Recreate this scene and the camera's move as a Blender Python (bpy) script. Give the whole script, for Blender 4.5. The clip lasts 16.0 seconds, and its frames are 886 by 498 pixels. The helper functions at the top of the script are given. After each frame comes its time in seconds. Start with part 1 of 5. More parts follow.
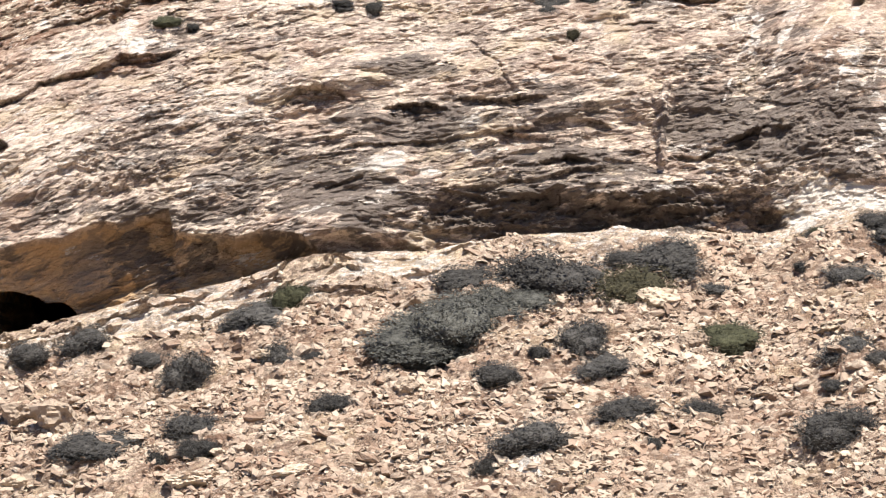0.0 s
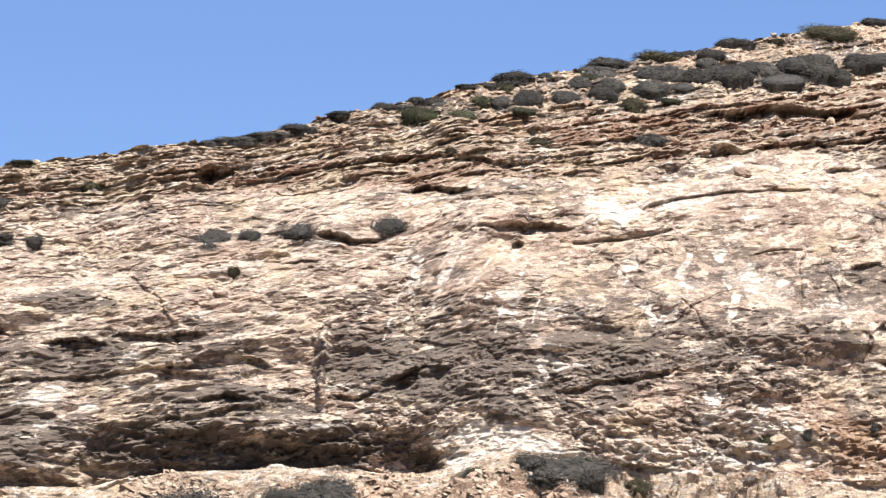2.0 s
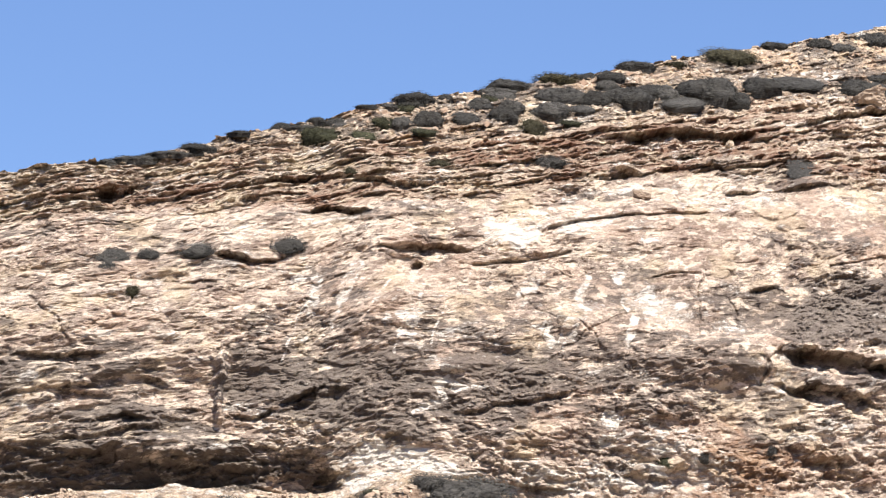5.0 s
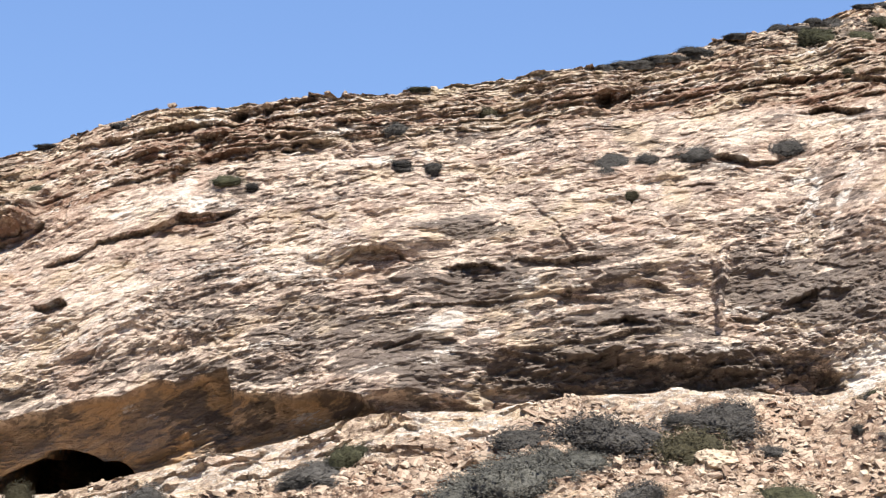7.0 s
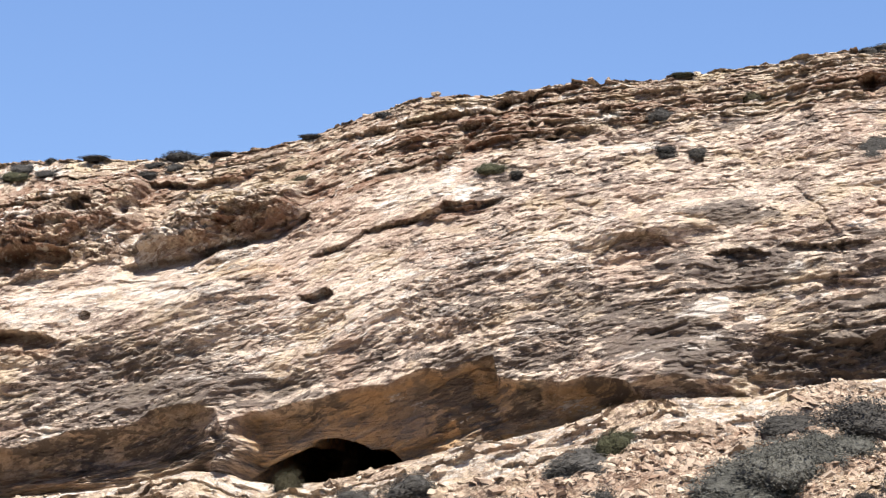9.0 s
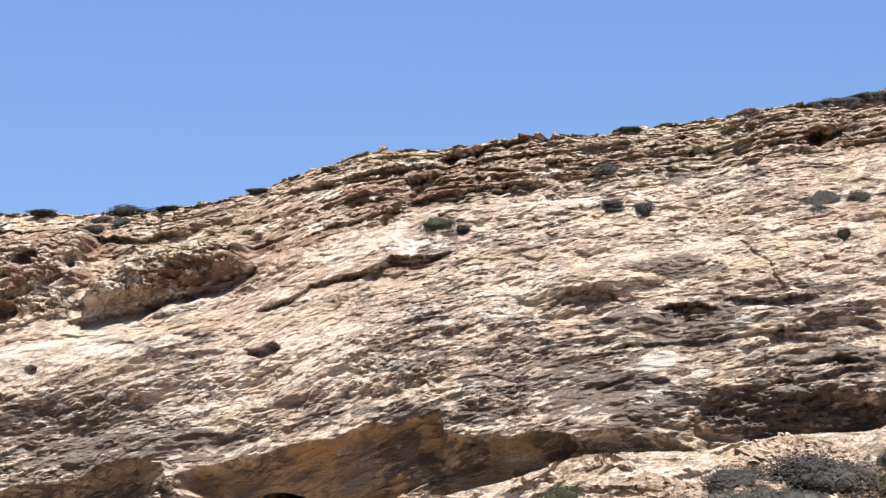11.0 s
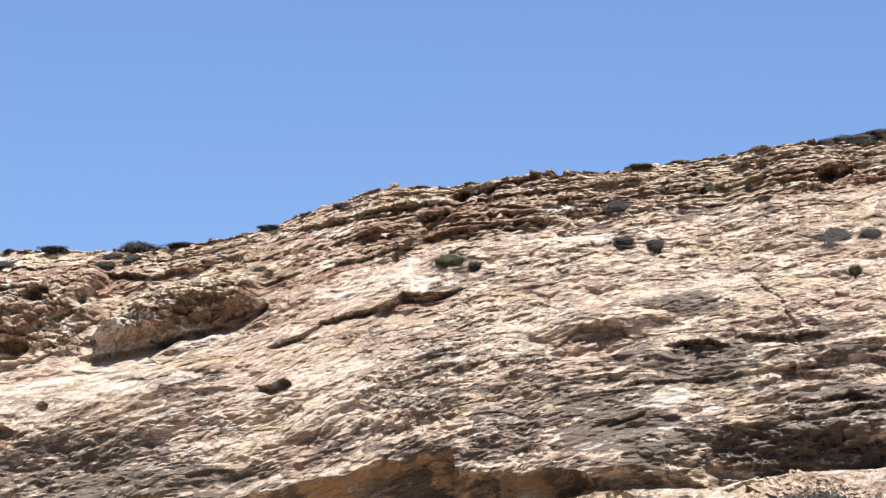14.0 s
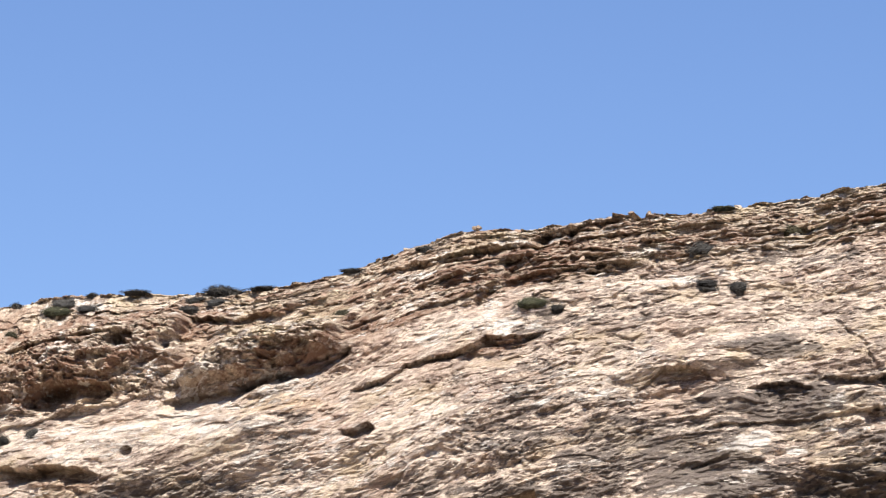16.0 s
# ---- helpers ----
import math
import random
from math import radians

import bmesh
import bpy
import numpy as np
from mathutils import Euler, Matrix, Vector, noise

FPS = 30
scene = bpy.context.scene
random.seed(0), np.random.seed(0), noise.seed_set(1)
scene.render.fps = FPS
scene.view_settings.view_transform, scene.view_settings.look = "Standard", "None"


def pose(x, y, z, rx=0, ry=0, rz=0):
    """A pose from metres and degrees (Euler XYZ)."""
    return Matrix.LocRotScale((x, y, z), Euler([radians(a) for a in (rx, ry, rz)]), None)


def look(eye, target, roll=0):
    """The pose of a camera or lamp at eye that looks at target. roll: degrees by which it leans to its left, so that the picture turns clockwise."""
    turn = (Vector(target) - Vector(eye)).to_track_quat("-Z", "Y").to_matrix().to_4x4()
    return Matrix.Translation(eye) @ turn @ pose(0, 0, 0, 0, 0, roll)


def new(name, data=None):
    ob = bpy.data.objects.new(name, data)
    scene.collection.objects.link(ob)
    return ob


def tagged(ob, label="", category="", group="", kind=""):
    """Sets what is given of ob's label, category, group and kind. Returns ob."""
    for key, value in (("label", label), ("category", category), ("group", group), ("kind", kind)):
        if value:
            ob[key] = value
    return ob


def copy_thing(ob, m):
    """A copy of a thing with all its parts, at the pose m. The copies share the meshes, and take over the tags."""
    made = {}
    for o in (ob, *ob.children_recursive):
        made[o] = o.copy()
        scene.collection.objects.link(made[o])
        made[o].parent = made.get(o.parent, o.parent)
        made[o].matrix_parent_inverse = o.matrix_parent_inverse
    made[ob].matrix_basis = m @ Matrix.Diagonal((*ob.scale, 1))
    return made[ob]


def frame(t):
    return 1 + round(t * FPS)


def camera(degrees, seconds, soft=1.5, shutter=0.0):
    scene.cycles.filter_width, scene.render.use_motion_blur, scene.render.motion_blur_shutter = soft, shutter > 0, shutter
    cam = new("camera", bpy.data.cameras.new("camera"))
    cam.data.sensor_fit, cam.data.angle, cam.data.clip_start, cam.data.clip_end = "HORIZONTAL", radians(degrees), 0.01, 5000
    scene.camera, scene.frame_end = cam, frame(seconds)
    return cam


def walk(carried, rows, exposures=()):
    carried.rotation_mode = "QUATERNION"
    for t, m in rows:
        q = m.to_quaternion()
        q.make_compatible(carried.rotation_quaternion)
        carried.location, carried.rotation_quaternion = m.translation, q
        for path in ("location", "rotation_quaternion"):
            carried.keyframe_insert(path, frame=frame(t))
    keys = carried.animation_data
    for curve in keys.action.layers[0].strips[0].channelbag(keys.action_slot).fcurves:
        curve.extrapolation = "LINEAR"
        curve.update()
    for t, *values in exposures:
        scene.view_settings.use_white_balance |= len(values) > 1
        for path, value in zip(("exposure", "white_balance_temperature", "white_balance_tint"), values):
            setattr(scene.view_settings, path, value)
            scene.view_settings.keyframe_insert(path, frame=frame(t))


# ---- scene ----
cam = camera(12.00, 16.0, soft=1.22)
EYE = Vector((0, 0, 1.6))


def aim(turn, tilt, roll):
    """The camera's pose where it stands: turned to the right, tilted up and rolled, in degrees."""
    a, b = radians(turn), radians(tilt)
    return look(EYE, EYE + Vector((math.sin(a) * math.cos(b), math.cos(a) * math.cos(b), math.sin(b))), roll)


walk(cam, [
    (0.0, aim(-1.296, 7.255, -0.396)),
    (0.5, aim(-0.436, 8.616, -0.300)),
    (1.0, aim(0.655, 9.590, -0.214)),
    (1.5, aim(2.002, 10.184, -0.266)),
    (2.0, aim(3.406, 10.464, -0.252)),
    (2.5, aim(4.686, 10.577, -0.240)),
    (3.0, aim(5.694, 10.690, -0.194)),
    (3.2, aim(5.981, 10.765, -0.185)),
    (3.6, aim(6.492, 10.867, -0.156)),
    (4.0, aim(6.552, 10.936, -0.132)),
    (4.4, aim(6.175, 10.938, -0.117)),
    (4.8, aim(5.372, 10.840, -0.115)),
    (5.3, aim(3.789, 10.526, -0.137)),
    (5.5, aim(3.062, 10.337, -0.139)),
    (6.0, aim(1.132, 9.907, -0.188)),
    (6.5, aim(-0.683, 9.614, -0.019)),
    (7.0, aim(-2.087, 9.438, 0.036)),
    (7.5, aim(-3.213, 9.357, 0.044)),
    (8.0, aim(-4.226, 9.322, 0.085)),
    (8.5, aim(-5.112, 9.283, -0.009)),
    (8.7, aim(-5.371, 9.267, 0.032)),
    (9.1, aim(-5.807, 9.262, -0.014)),
    (9.5, aim(-5.886, 9.311, -0.076)),
    (9.9, aim(-5.728, 9.414, -0.133)),
    (10.3, aim(-5.453, 9.571, -0.165)),
    (10.8, aim(-5.125, 9.847, -0.139)),
    (11.0, aim(-5.003, 9.995, -0.108)),
    (11.5, aim(-4.776, 10.295, -0.032)),
    (12.0, aim(-4.648, 10.488, 0.063)),
    (12.5, aim(-4.572, 10.564, 0.102)),
    (13.0, aim(-4.631, 10.546, 0.151)),
    (13.5, aim(-4.807, 10.518, 0.057)),
    (14.0, aim(-5.159, 10.496, -0.032)),
    (14.5, aim(-5.566, 10.585, -0.112)),
    (15.0, aim(-5.918, 10.732, -0.131)),
    (15.5, aim(-6.159, 10.925, -0.072)),
    (16.0, aim(-6.302, 11.081, 0.012)),
], exposures=[(0.0, 1.22), (3.2, 1.25), (8.7, 1.18), (16.0, 1.13)])

# ---- sky and sun ----
SUN_ELEVATION, SUN_AZIMUTH = 57.0, 20.0     # degrees; the azimuth counts from straight behind the camera towards its right

world = bpy.data.worlds.new("world")
world.use_nodes = True
scene.world = world
wn = world.node_tree.nodes
sky = wn.new("ShaderNodeTexSky")
sky.sky_type = "NISHITA"
sky.sun_disc = False
sky.sun_elevation = radians(SUN_ELEVATION)
sky.sun_rotation = radians(180 - SUN_AZIMUTH)
sky.altitude, sky.air_density, sky.dust_density, sky.ozone_density = 0, 1.0, 0.3, 2.5
wn["Background"].inputs["Strength"].default_value = 0.050
tint = wn.new("ShaderNodeMix")
tint.data_type, tint.blend_type = "RGBA", "MULTIPLY"
tint.inputs[0].default_value, tint.inputs[7].default_value = 1.0, (0.91, 1.01, 1.30, 1)
world.node_tree.links.new(sky.outputs[0], tint.inputs[6])
world.node_tree.links.new(tint.outputs[2], wn["Background"].inputs["Color"])

sun = new("sun", bpy.data.lights.new("sun", "SUN"))
sun.data.energy, sun.data.angle, sun.data.color = 5.0, radians(0.5), (1.0, 0.96, 0.89)
ca, sa = math.cos(radians(SUN_ELEVATION)), math.sin(radians(SUN_ELEVATION))
az = radians(SUN_AZIMUTH)
sun.matrix_world = look((ca * math.sin(az) * 50, -ca * math.cos(az) * 50, sa * 50), (0, 0, 0))

# ---- materials ----


class Graph:
    """A short way to write a node material."""

    def __init__(self, name):
        self.mat = bpy.data.materials.new(name)
        self.mat.use_nodes = True
        self.tree = self.mat.node_tree
        self.bsdf = self.tree.nodes["Principled BSDF"]
        self.coord = self.tree.nodes.new("ShaderNodeTexCoord").outputs["Object"]

    def put(self, socket, value):
        if isinstance(value, bpy.types.NodeSocket):
            self.tree.links.new(value, socket)
        elif isinstance(value, tuple) and len(value) == 3 and socket.type == "RGBA":
            socket.default_value = (*value, 1)
        else:
            socket.default_value = value

    def along(self):
        """Coordinates that run with the rock's beds: across, inwards, and up through the layers."""
        part_of = self.tree.nodes.new("ShaderNodeSeparateXYZ")
        self.put(part_of.inputs[0], self.coord)
        join = self.tree.nodes.new("ShaderNodeCombineXYZ")
        self.put(join.inputs[0], part_of.outputs[0])
        self.put(join.inputs[1], self.math("MULTIPLY", part_of.outputs[1], 0.35))
        self.put(join.inputs[2], self.tone("layer"))
        return join.outputs[0]

    def stretched(self, stretch, way=None):
        m = self.tree.nodes.new("ShaderNodeMapping")
        m.inputs["Scale"].default_value = stretch
        self.put(m.inputs["Vector"], way or self.coord)
        return m.outputs[0]

    def noise(self, scale, detail=4, stretch=(1, 1, 1), rough=0.55, way=None, out="Fac"):
        n = self.tree.nodes.new("ShaderNodeTexNoise")
        n.inputs["Scale"].default_value, n.inputs["Detail"].default_value, n.inputs["Roughness"].default_value = scale, detail, rough
        self.put(n.inputs["Vector"], self.stretched(stretch, way))
        return n.outputs[out]

    def flakes(self, wide, tall, ragged, way=None):
        """Broken plates of a width and height in metres, with ragged outlines: a random number for each."""
        shake = self.tree.nodes.new("ShaderNodeVectorMath")
        shake.operation = "MULTIPLY_ADD"
        self.put(shake.inputs[0], self.noise(1.0, 3, (1.3 / wide, 1.3 / wide, 1.3 / tall), 0.6, way, "Color"))
        shake.inputs[1].default_value = (ragged,) * 3
        self.put(shake.inputs[2], self.stretched((1 / wide, 1 / wide, 1 / tall), way))
        n = self.tree.nodes.new("ShaderNodeTexVoronoi")
        n.inputs["Scale"].default_value = 1.0
        self.put(n.inputs["Vector"], shake.outputs[0])
        pick = self.tree.nodes.new("ShaderNodeSeparateColor")
        self.put(pick.inputs[0], n.outputs["Color"])
        return pick.outputs[0]

    def step(self, value, low, high):
        n = self.tree.nodes.new("ShaderNodeMapRange")
        n.interpolation_type = "SMOOTHSTEP"
        n.inputs["From Min"].default_value, n.inputs["From Max"].default_value = low, high
        self.put(n.inputs["Value"], value)
        return n.outputs[0]

    def math(self, kind, a, b):
        n = self.tree.nodes.new("ShaderNodeMath")
        n.operation = kind
        self.put(n.inputs[0], a)
        self.put(n.inputs[1], b)
        return n.outputs[0]

    def mix(self, fac, a, b, blend="MIX"):
        n = self.tree.nodes.new("ShaderNodeMix")
        n.data_type, n.blend_type = "RGBA", blend
        self.put(n.inputs[0], fac)
        self.put(n.inputs[6], a)
        self.put(n.inputs[7], b)
        return n.outputs[2]

    def tone(self, name):
        n = self.tree.nodes.new("ShaderNodeAttribute")
        n.attribute_name = name
        return n.outputs["Fac"]

    def bump(self, heights):
        last = None
        for height, strength, distance in heights:
            n = self.tree.nodes.new("ShaderNodeBump")
            n.inputs["Strength"].default_value, n.inputs["Distance"].default_value = strength, distance
            self.put(n.inputs["Height"], height)
            if last:
                self.put(n.inputs["Normal"], last)
            last = n.outputs[0]
        self.put(self.bsdf.inputs["Normal"], last)

    def done(self, colour, rough=0.95):
        self.put(self.bsdf.inputs["Base Color"], colour)
        self.put(self.bsdf.inputs["Roughness"], rough)
        self.bsdf.inputs["Specular IOR Level"].default_value = 0.2
        return self.mat


CREAM, TAN, GREY, CHALK = (0.505, 0.412, 0.328), (0.352, 0.255, 0.20), (0.112, 0.090, 0.076), (0.665, 0.60, 0.525)
OCHRE, RUST, DARK = (0.50, 0.32, 0.165), (0.218, 0.127, 0.084), (0.085, 0.065, 0.052)


def rock_material(name, pale, mid, plate=(0.27, 0.095), speck=0.42):
    g = Graph(name)
    way = g.along()
    broad = g.noise(0.55, 5, (1, 1, 1.8), way=way)
    streak = g.noise(1.6, 7, (1, 1, 4.5), 0.65, way)
    grain = g.noise(9, 6, (1, 1, 2.4), 0.7, way)
    fine = g.noise(42, 4, (1, 1, 1.6))
    large = g.flakes(plate[0], plate[1], 1.5, way)
    small = g.flakes(plate[0] * 0.42, plate[1] * 0.55, 1.5, way)
    pieces = g.math("ADD", g.math("MULTIPLY", large, 0.6), g.math("MULTIPLY", small, 0.4))
    colour = g.mix(g.step(g.math("ADD", broad, g.math("MULTIPLY", streak, 0.8)), 0.72, 1.08), pale, mid)
    # plates of weathered and of freshly broken rock
    colour = g.mix(g.math("MULTIPLY", g.step(pieces, 0.52, 0.58), 0.60), colour, tuple(c * 0.70 for c in mid))
    colour = g.mix(g.math("MULTIPLY", g.step(pieces, 0.66, 0.72), 0.65), colour, tuple(c * 0.46 for c in mid))
    colour = g.mix(g.math("MULTIPLY", g.step(pieces, 0.43, 0.35), 0.78), colour, tuple(min(0.8, c * 1.45) for c in pale))
    colour = g.mix(g.math("MULTIPLY", g.step(grain, 0.53, 0.66), 0.8), colour, tuple(c * 0.5 for c in mid))
    colour = g.mix(g.math("MULTIPLY", g.step(grain, 0.46, 0.36), 0.8), colour, tuple(min(0.8, c * 1.42) for c in pale))
    colour = g.mix(g.math("MULTIPLY", g.step(g.tone("piece"), 0.45, 0.9), 0.50), colour, tuple(c * 0.6 for c in mid))
    colour = g.mix(g.math("MULTIPLY", g.step(g.tone("piece"), 0.40, 0.1), 0.5), colour, tuple(min(0.8, c * 1.15) for c in pale))
    tint = g.noise(0.9, 4, (1, 1, 1.5), way=way)
    colour = g.mix(g.math("MULTIPLY", g.step(tint, 0.53, 0.64), 0.45), colour, (pale[0] * 0.92, pale[1] * 0.80, pale[2] * 0.75))
    colour = g.mix(g.math("MULTIPLY", g.step(tint, 0.47, 0.36), 0.55), colour, (pale[0] * 1.0, pale[1] * 0.95, pale[2] * 0.80))
    rust = g.math("MULTIPLY", g.tone("red"), g.step(g.math("ADD", streak, g.math("MULTIPLY", grain, 0.5)), 0.58, 0.90))
    colour = g.mix(rust, colour, RUST)
    patch = g.step(g.math("ADD", broad, g.math("MULTIPLY", streak, 0.6)), 0.55, 0.85)
    ochre = g.mix(g.step(g.math("ADD", g.noise(1.3, 4, (1, 1, 0.5)), g.math("MULTIPLY", pieces, 0.3)), 0.58, 0.74), OCHRE, (0.32, 0.23, 0.155))
    colour = g.mix(g.math("MULTIPLY", g.tone("ochre"), g.math("ADD", g.math("MULTIPLY", patch, 0.45), 0.5)), colour, ochre)
    # grey lichen stain, with shade painted in recesses, broken up at its edges
    ragged = g.math("ADD", g.tone("stain_shade"), g.math("MULTIPLY", g.math("SUBTRACT", g.math("ADD", streak, g.math("ADD", g.math("MULTIPLY", pieces, 0.5), g.math("MULTIPLY", grain, 0.5))), 1.0), 1.5))
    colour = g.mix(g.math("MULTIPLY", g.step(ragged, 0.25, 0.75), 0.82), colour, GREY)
    flake = g.math("ADD", g.tone("white"), g.math("MULTIPLY", g.math("SUBTRACT", g.math("ADD", g.math("ADD", g.math("MULTIPLY", pieces, 0.4), g.math("MULTIPLY", grain, 0.6)), streak), 1.0), 2.2))
    colour = g.mix(g.math("MULTIPLY", g.step(flake, 0.48, 0.90), 0.9), colour, CHALK)
    colour = g.mix(g.math("MULTIPLY", g.step(fine, 0.52, 0.72), speck), colour, DARK)
    g.bump([(pieces, 1.0, 0.10), (grain, 1.0, 0.10), (fine, 0.9, 0.03)])
    return g.done(colour)


MAT_FACE = rock_material("cliff limestone", CREAM, TAN)
MAT_TOP = rock_material("bedded limestone", (0.47, 0.39, 0.30), (0.285, 0.20, 0.145))
MAT_GROUND = rock_material("rubble ground", (0.48, 0.375, 0.28), (0.325, 0.23, 0.165), (0.16, 0.07), 0.6)


def stone_material(name, low, high, patchy=False):
    g = Graph(name)
    info = g.tree.nodes.new("ShaderNodeNewGeometry").outputs["Random Per Island"]
    own = g.tree.nodes.new("ShaderNodeObjectInfo").outputs["Random"]
    pick = g.math("FRACT", g.math("ADD", info, own), 0.0)
    grain, fine = g.noise(7, 5), g.noise(45, 4)
    colour = g.mix(pick, low, high)
    if patchy:
        patch = g.noise(0.8, 4, (1, 1, 2))
        colour = g.mix(g.math("MULTIPLY", g.step(patch, 0.48, 0.64), 0.35), colour, (0.24, 0.135, 0.085))
        colour = g.mix(g.math("MULTIPLY", g.step(patch, 0.46, 0.34), 0.4), colour, (0.50, 0.41, 0.31))
    colour = g.mix(g.math("MULTIPLY", g.step(grain, 0.5, 0.75), 0.7), colour, tuple(c * 0.5 for c in low))
    colour = g.mix(g.math("MULTIPLY", g.step(fine, 0.55, 0.75), 0.4), colour, DARK)
    g.bump([(grain, 0.8, 0.04), (fine, 0.5, 0.01)])
    return g.done(colour)


MAT_STONE = stone_material("scree stone", (0.215, 0.148, 0.105), (0.405, 0.328, 0.25), True)
MAT_PALE = stone_material("pale stone", (0.34, 0.262, 0.187), (0.48, 0.395, 0.30))
MAT_BROWN = stone_material("brown stone", (0.20, 0.145, 0.105), (0.32, 0.25, 0.185))


def leaf_material(name, low, high):
    g = Graph(name)
    info = g.tree.nodes.new("ShaderNodeNewGeometry").outputs["Random Per Island"]
    own = g.tree.nodes.new("ShaderNodeObjectInfo").outputs["Random"]
    colour = g.mix(g.math("FRACT", g.math("ADD", info, own), 0.0), low, high)
    colour = g.mix(g.math("MULTIPLY", g.step(g.noise(3, 4), 0.45, 0.7), 0.5), colour, tuple(c * 0.6 for c in low))
    tuft = g.noise(16, 5, rough=0.7)
    colour = g.mix(g.math("MULTIPLY", g.step(tuft, 0.5, 0.62), 0.85), colour, tuple(c * 0.6 for c in low))
    colour = g.mix(g.math("MULTIPLY", g.step(tuft, 0.48, 0.38), 0.6), colour, high)
    colour = g.mix(g.math("MULTIPLY", own, 0.42), colour, tuple(c * 0.32 for c in low))
    g.bump([(tuft, 1.0, 0.08)])
    return g.done(colour, 0.8)


LEAF = {
    "grey": leaf_material("grey leaves", (0.054, 0.049, 0.043), (0.108, 0.099, 0.088)),
    "dome": leaf_material("dark grey leaves", (0.034, 0.031, 0.027), (0.098, 0.090, 0.080)),
    "mat": leaf_material("grey green leaves", (0.050, 0.048, 0.040), (0.125, 0.120, 0.102)),
    "green": leaf_material("green leaves", (0.040, 0.040, 0.020), (0.082, 0.079, 0.042)),
    "olive": leaf_material("olive leaves", (0.046, 0.040, 0.021), (0.100, 0.086, 0.048)),
}
MAT_TWIG = leaf_material("dry twigs", (0.035, 0.031, 0.026), (0.07, 0.062, 0.052))

# ---- shape of the hill ----
X0, X1, ZB = -20.5, 22.5, 5.6

FOOT = [(-17.78, 9.78), (-16.12, 10.00), (-14.24, 10.13), (-12.48, 10.58), (-11.82, 10.18), (-10.40, 10.23), (-8.98, 10.55), (-8.00, 10.75), (-6.48, 11.09), (-5.17, 11.35), (-4.31, 11.63), (-3.55, 11.73), (-2.23, 11.69), (-0.99, 12.04), (0.53, 12.06), (2.47, 12.12), (4.68, 12.01), (5.49, 12.47), (6.58, 12.37), (8.10, 12.17), (9.63, 12.06), (12.38, 11.86), (14.03, 11.83), (17.01, 11.74), (19.60, 11.71), (22.98, 11.69)]
SKY = [(-20.53, 17.46), (-19.12, 17.60), (-17.99, 17.89), (-16.06, 17.81), (-14.19, 17.81), (-12.51, 17.67), (-12.24, 17.95), (-11.42, 18.40), (-10.78, 18.81), (-9.84, 19.16), (-8.98, 19.35), (-7.70, 19.23), (-6.10, 19.37), (-5.25, 19.42), (-4.13, 19.27), (-2.61, 19.55), (-1.06, 19.76), (1.20, 20.10), (2.77, 20.76), (5.62, 21.67), (7.19, 22.20), (8.54, 22.64), (10.87, 23.31), (12.72, 23.89), (15.64, 24.78), (18.67, 25.64), (21.31, 26.44), (25.11, 27.61), (28.52, 28.62)]
BEDS = [(-19.47, 14.37), (-18.12, 14.54), (-16.95, 14.60), (-15.83, 14.90), (-14.74, 14.87), (-13.50, 15.03), (-12.19, 15.54), (-11.01, 16.14), (-10.38, 16.42), (-8.45, 17.07), (-6.81, 17.29), (-5.89, 17.48), (-4.26, 17.71), (-2.54, 17.79), (1.17, 18.19), (3.24, 18.42), (5.74, 18.38), (7.88, 18.61), (10.42, 19.39), (12.97, 19.79), (15.32, 19.45), (18.59, 19.39), (21.45, 19.38), (23.92, 19.36)]      # where the thin upper beds begin

SHOULDER = [(-0.92, 19.72), (-0.22, 19.79), (2.15, 20.17), (4.56, 20.38), (6.95, 20.46), (9.49, 20.84), (12.18, 21.61), (14.91, 22.24), (20.04, 23.15)]      # where the beds give way to soil


def curve(points, x):
    """A smoothed line through a few (x, z) points."""
    px, pz = zip(*points)
    return sum(np.interp(x + o, px, pz) for o in (-0.5, -0.25, 0, 0.25, 0.5)) / 5


def depth_of(x, z):
    """Distance of the hill's plain face, before any relief, at a place across and a height."""
    h = z - curve(FOOT, x)
    up = np.maximum(h, 0)
    face = 0.42 * up + 0.55 * np.maximum(up - 3.6, 0) + 0.75 * np.maximum(up - 6.0, 0)
    return 80.0 + face + 1.9 * np.minimum(h, 0)

# ---- relief of the hill, on a net of places across (columns) and heights (rows) ----
NX, NA, NZ = 1370, 235, 695
xs = np.linspace(X0, X1, NX).astype(np.float32)
foot, crest = curve(FOOT, xs).astype(np.float32), curve(SKY, xs).astype(np.float32)
low_rows, high_rows = np.linspace(0, 1, NA + 1)[:-1, None], np.linspace(0, 1, NZ - NA)[:, None]
GX = np.repeat(xs[None, :], NZ, 0)
GZ = np.vstack([ZB + low_rows * (foot - ZB)[None, :], foot[None, :] + high_rows * (crest - foot)[None, :]]).astype(np.float32)
HF = GZ - foot[None, :]                                             # height over the cliff's foot
BED = np.where(HF > 0, 8 * HF / (crest - foot)[None, :], HF)         # the way that the beds run
DIP = -0.20 * np.log1p(np.exp(-(GX + 7.0) / 1.2)) * 1.2               # the layers dip to the left on that side
LAYER = BED - DIP * np.clip(HF / 0.6, 0, 1) * np.clip((crest[None, :] - GZ) / 3.0, 0, 1)
table = np.random.default_rng(7).permutation(256)
angle = np.random.default_rng(8).uniform(0, 2 * np.pi, 256).astype(np.float32)
gcos, gsin = np.cos(angle), np.sin(angle)


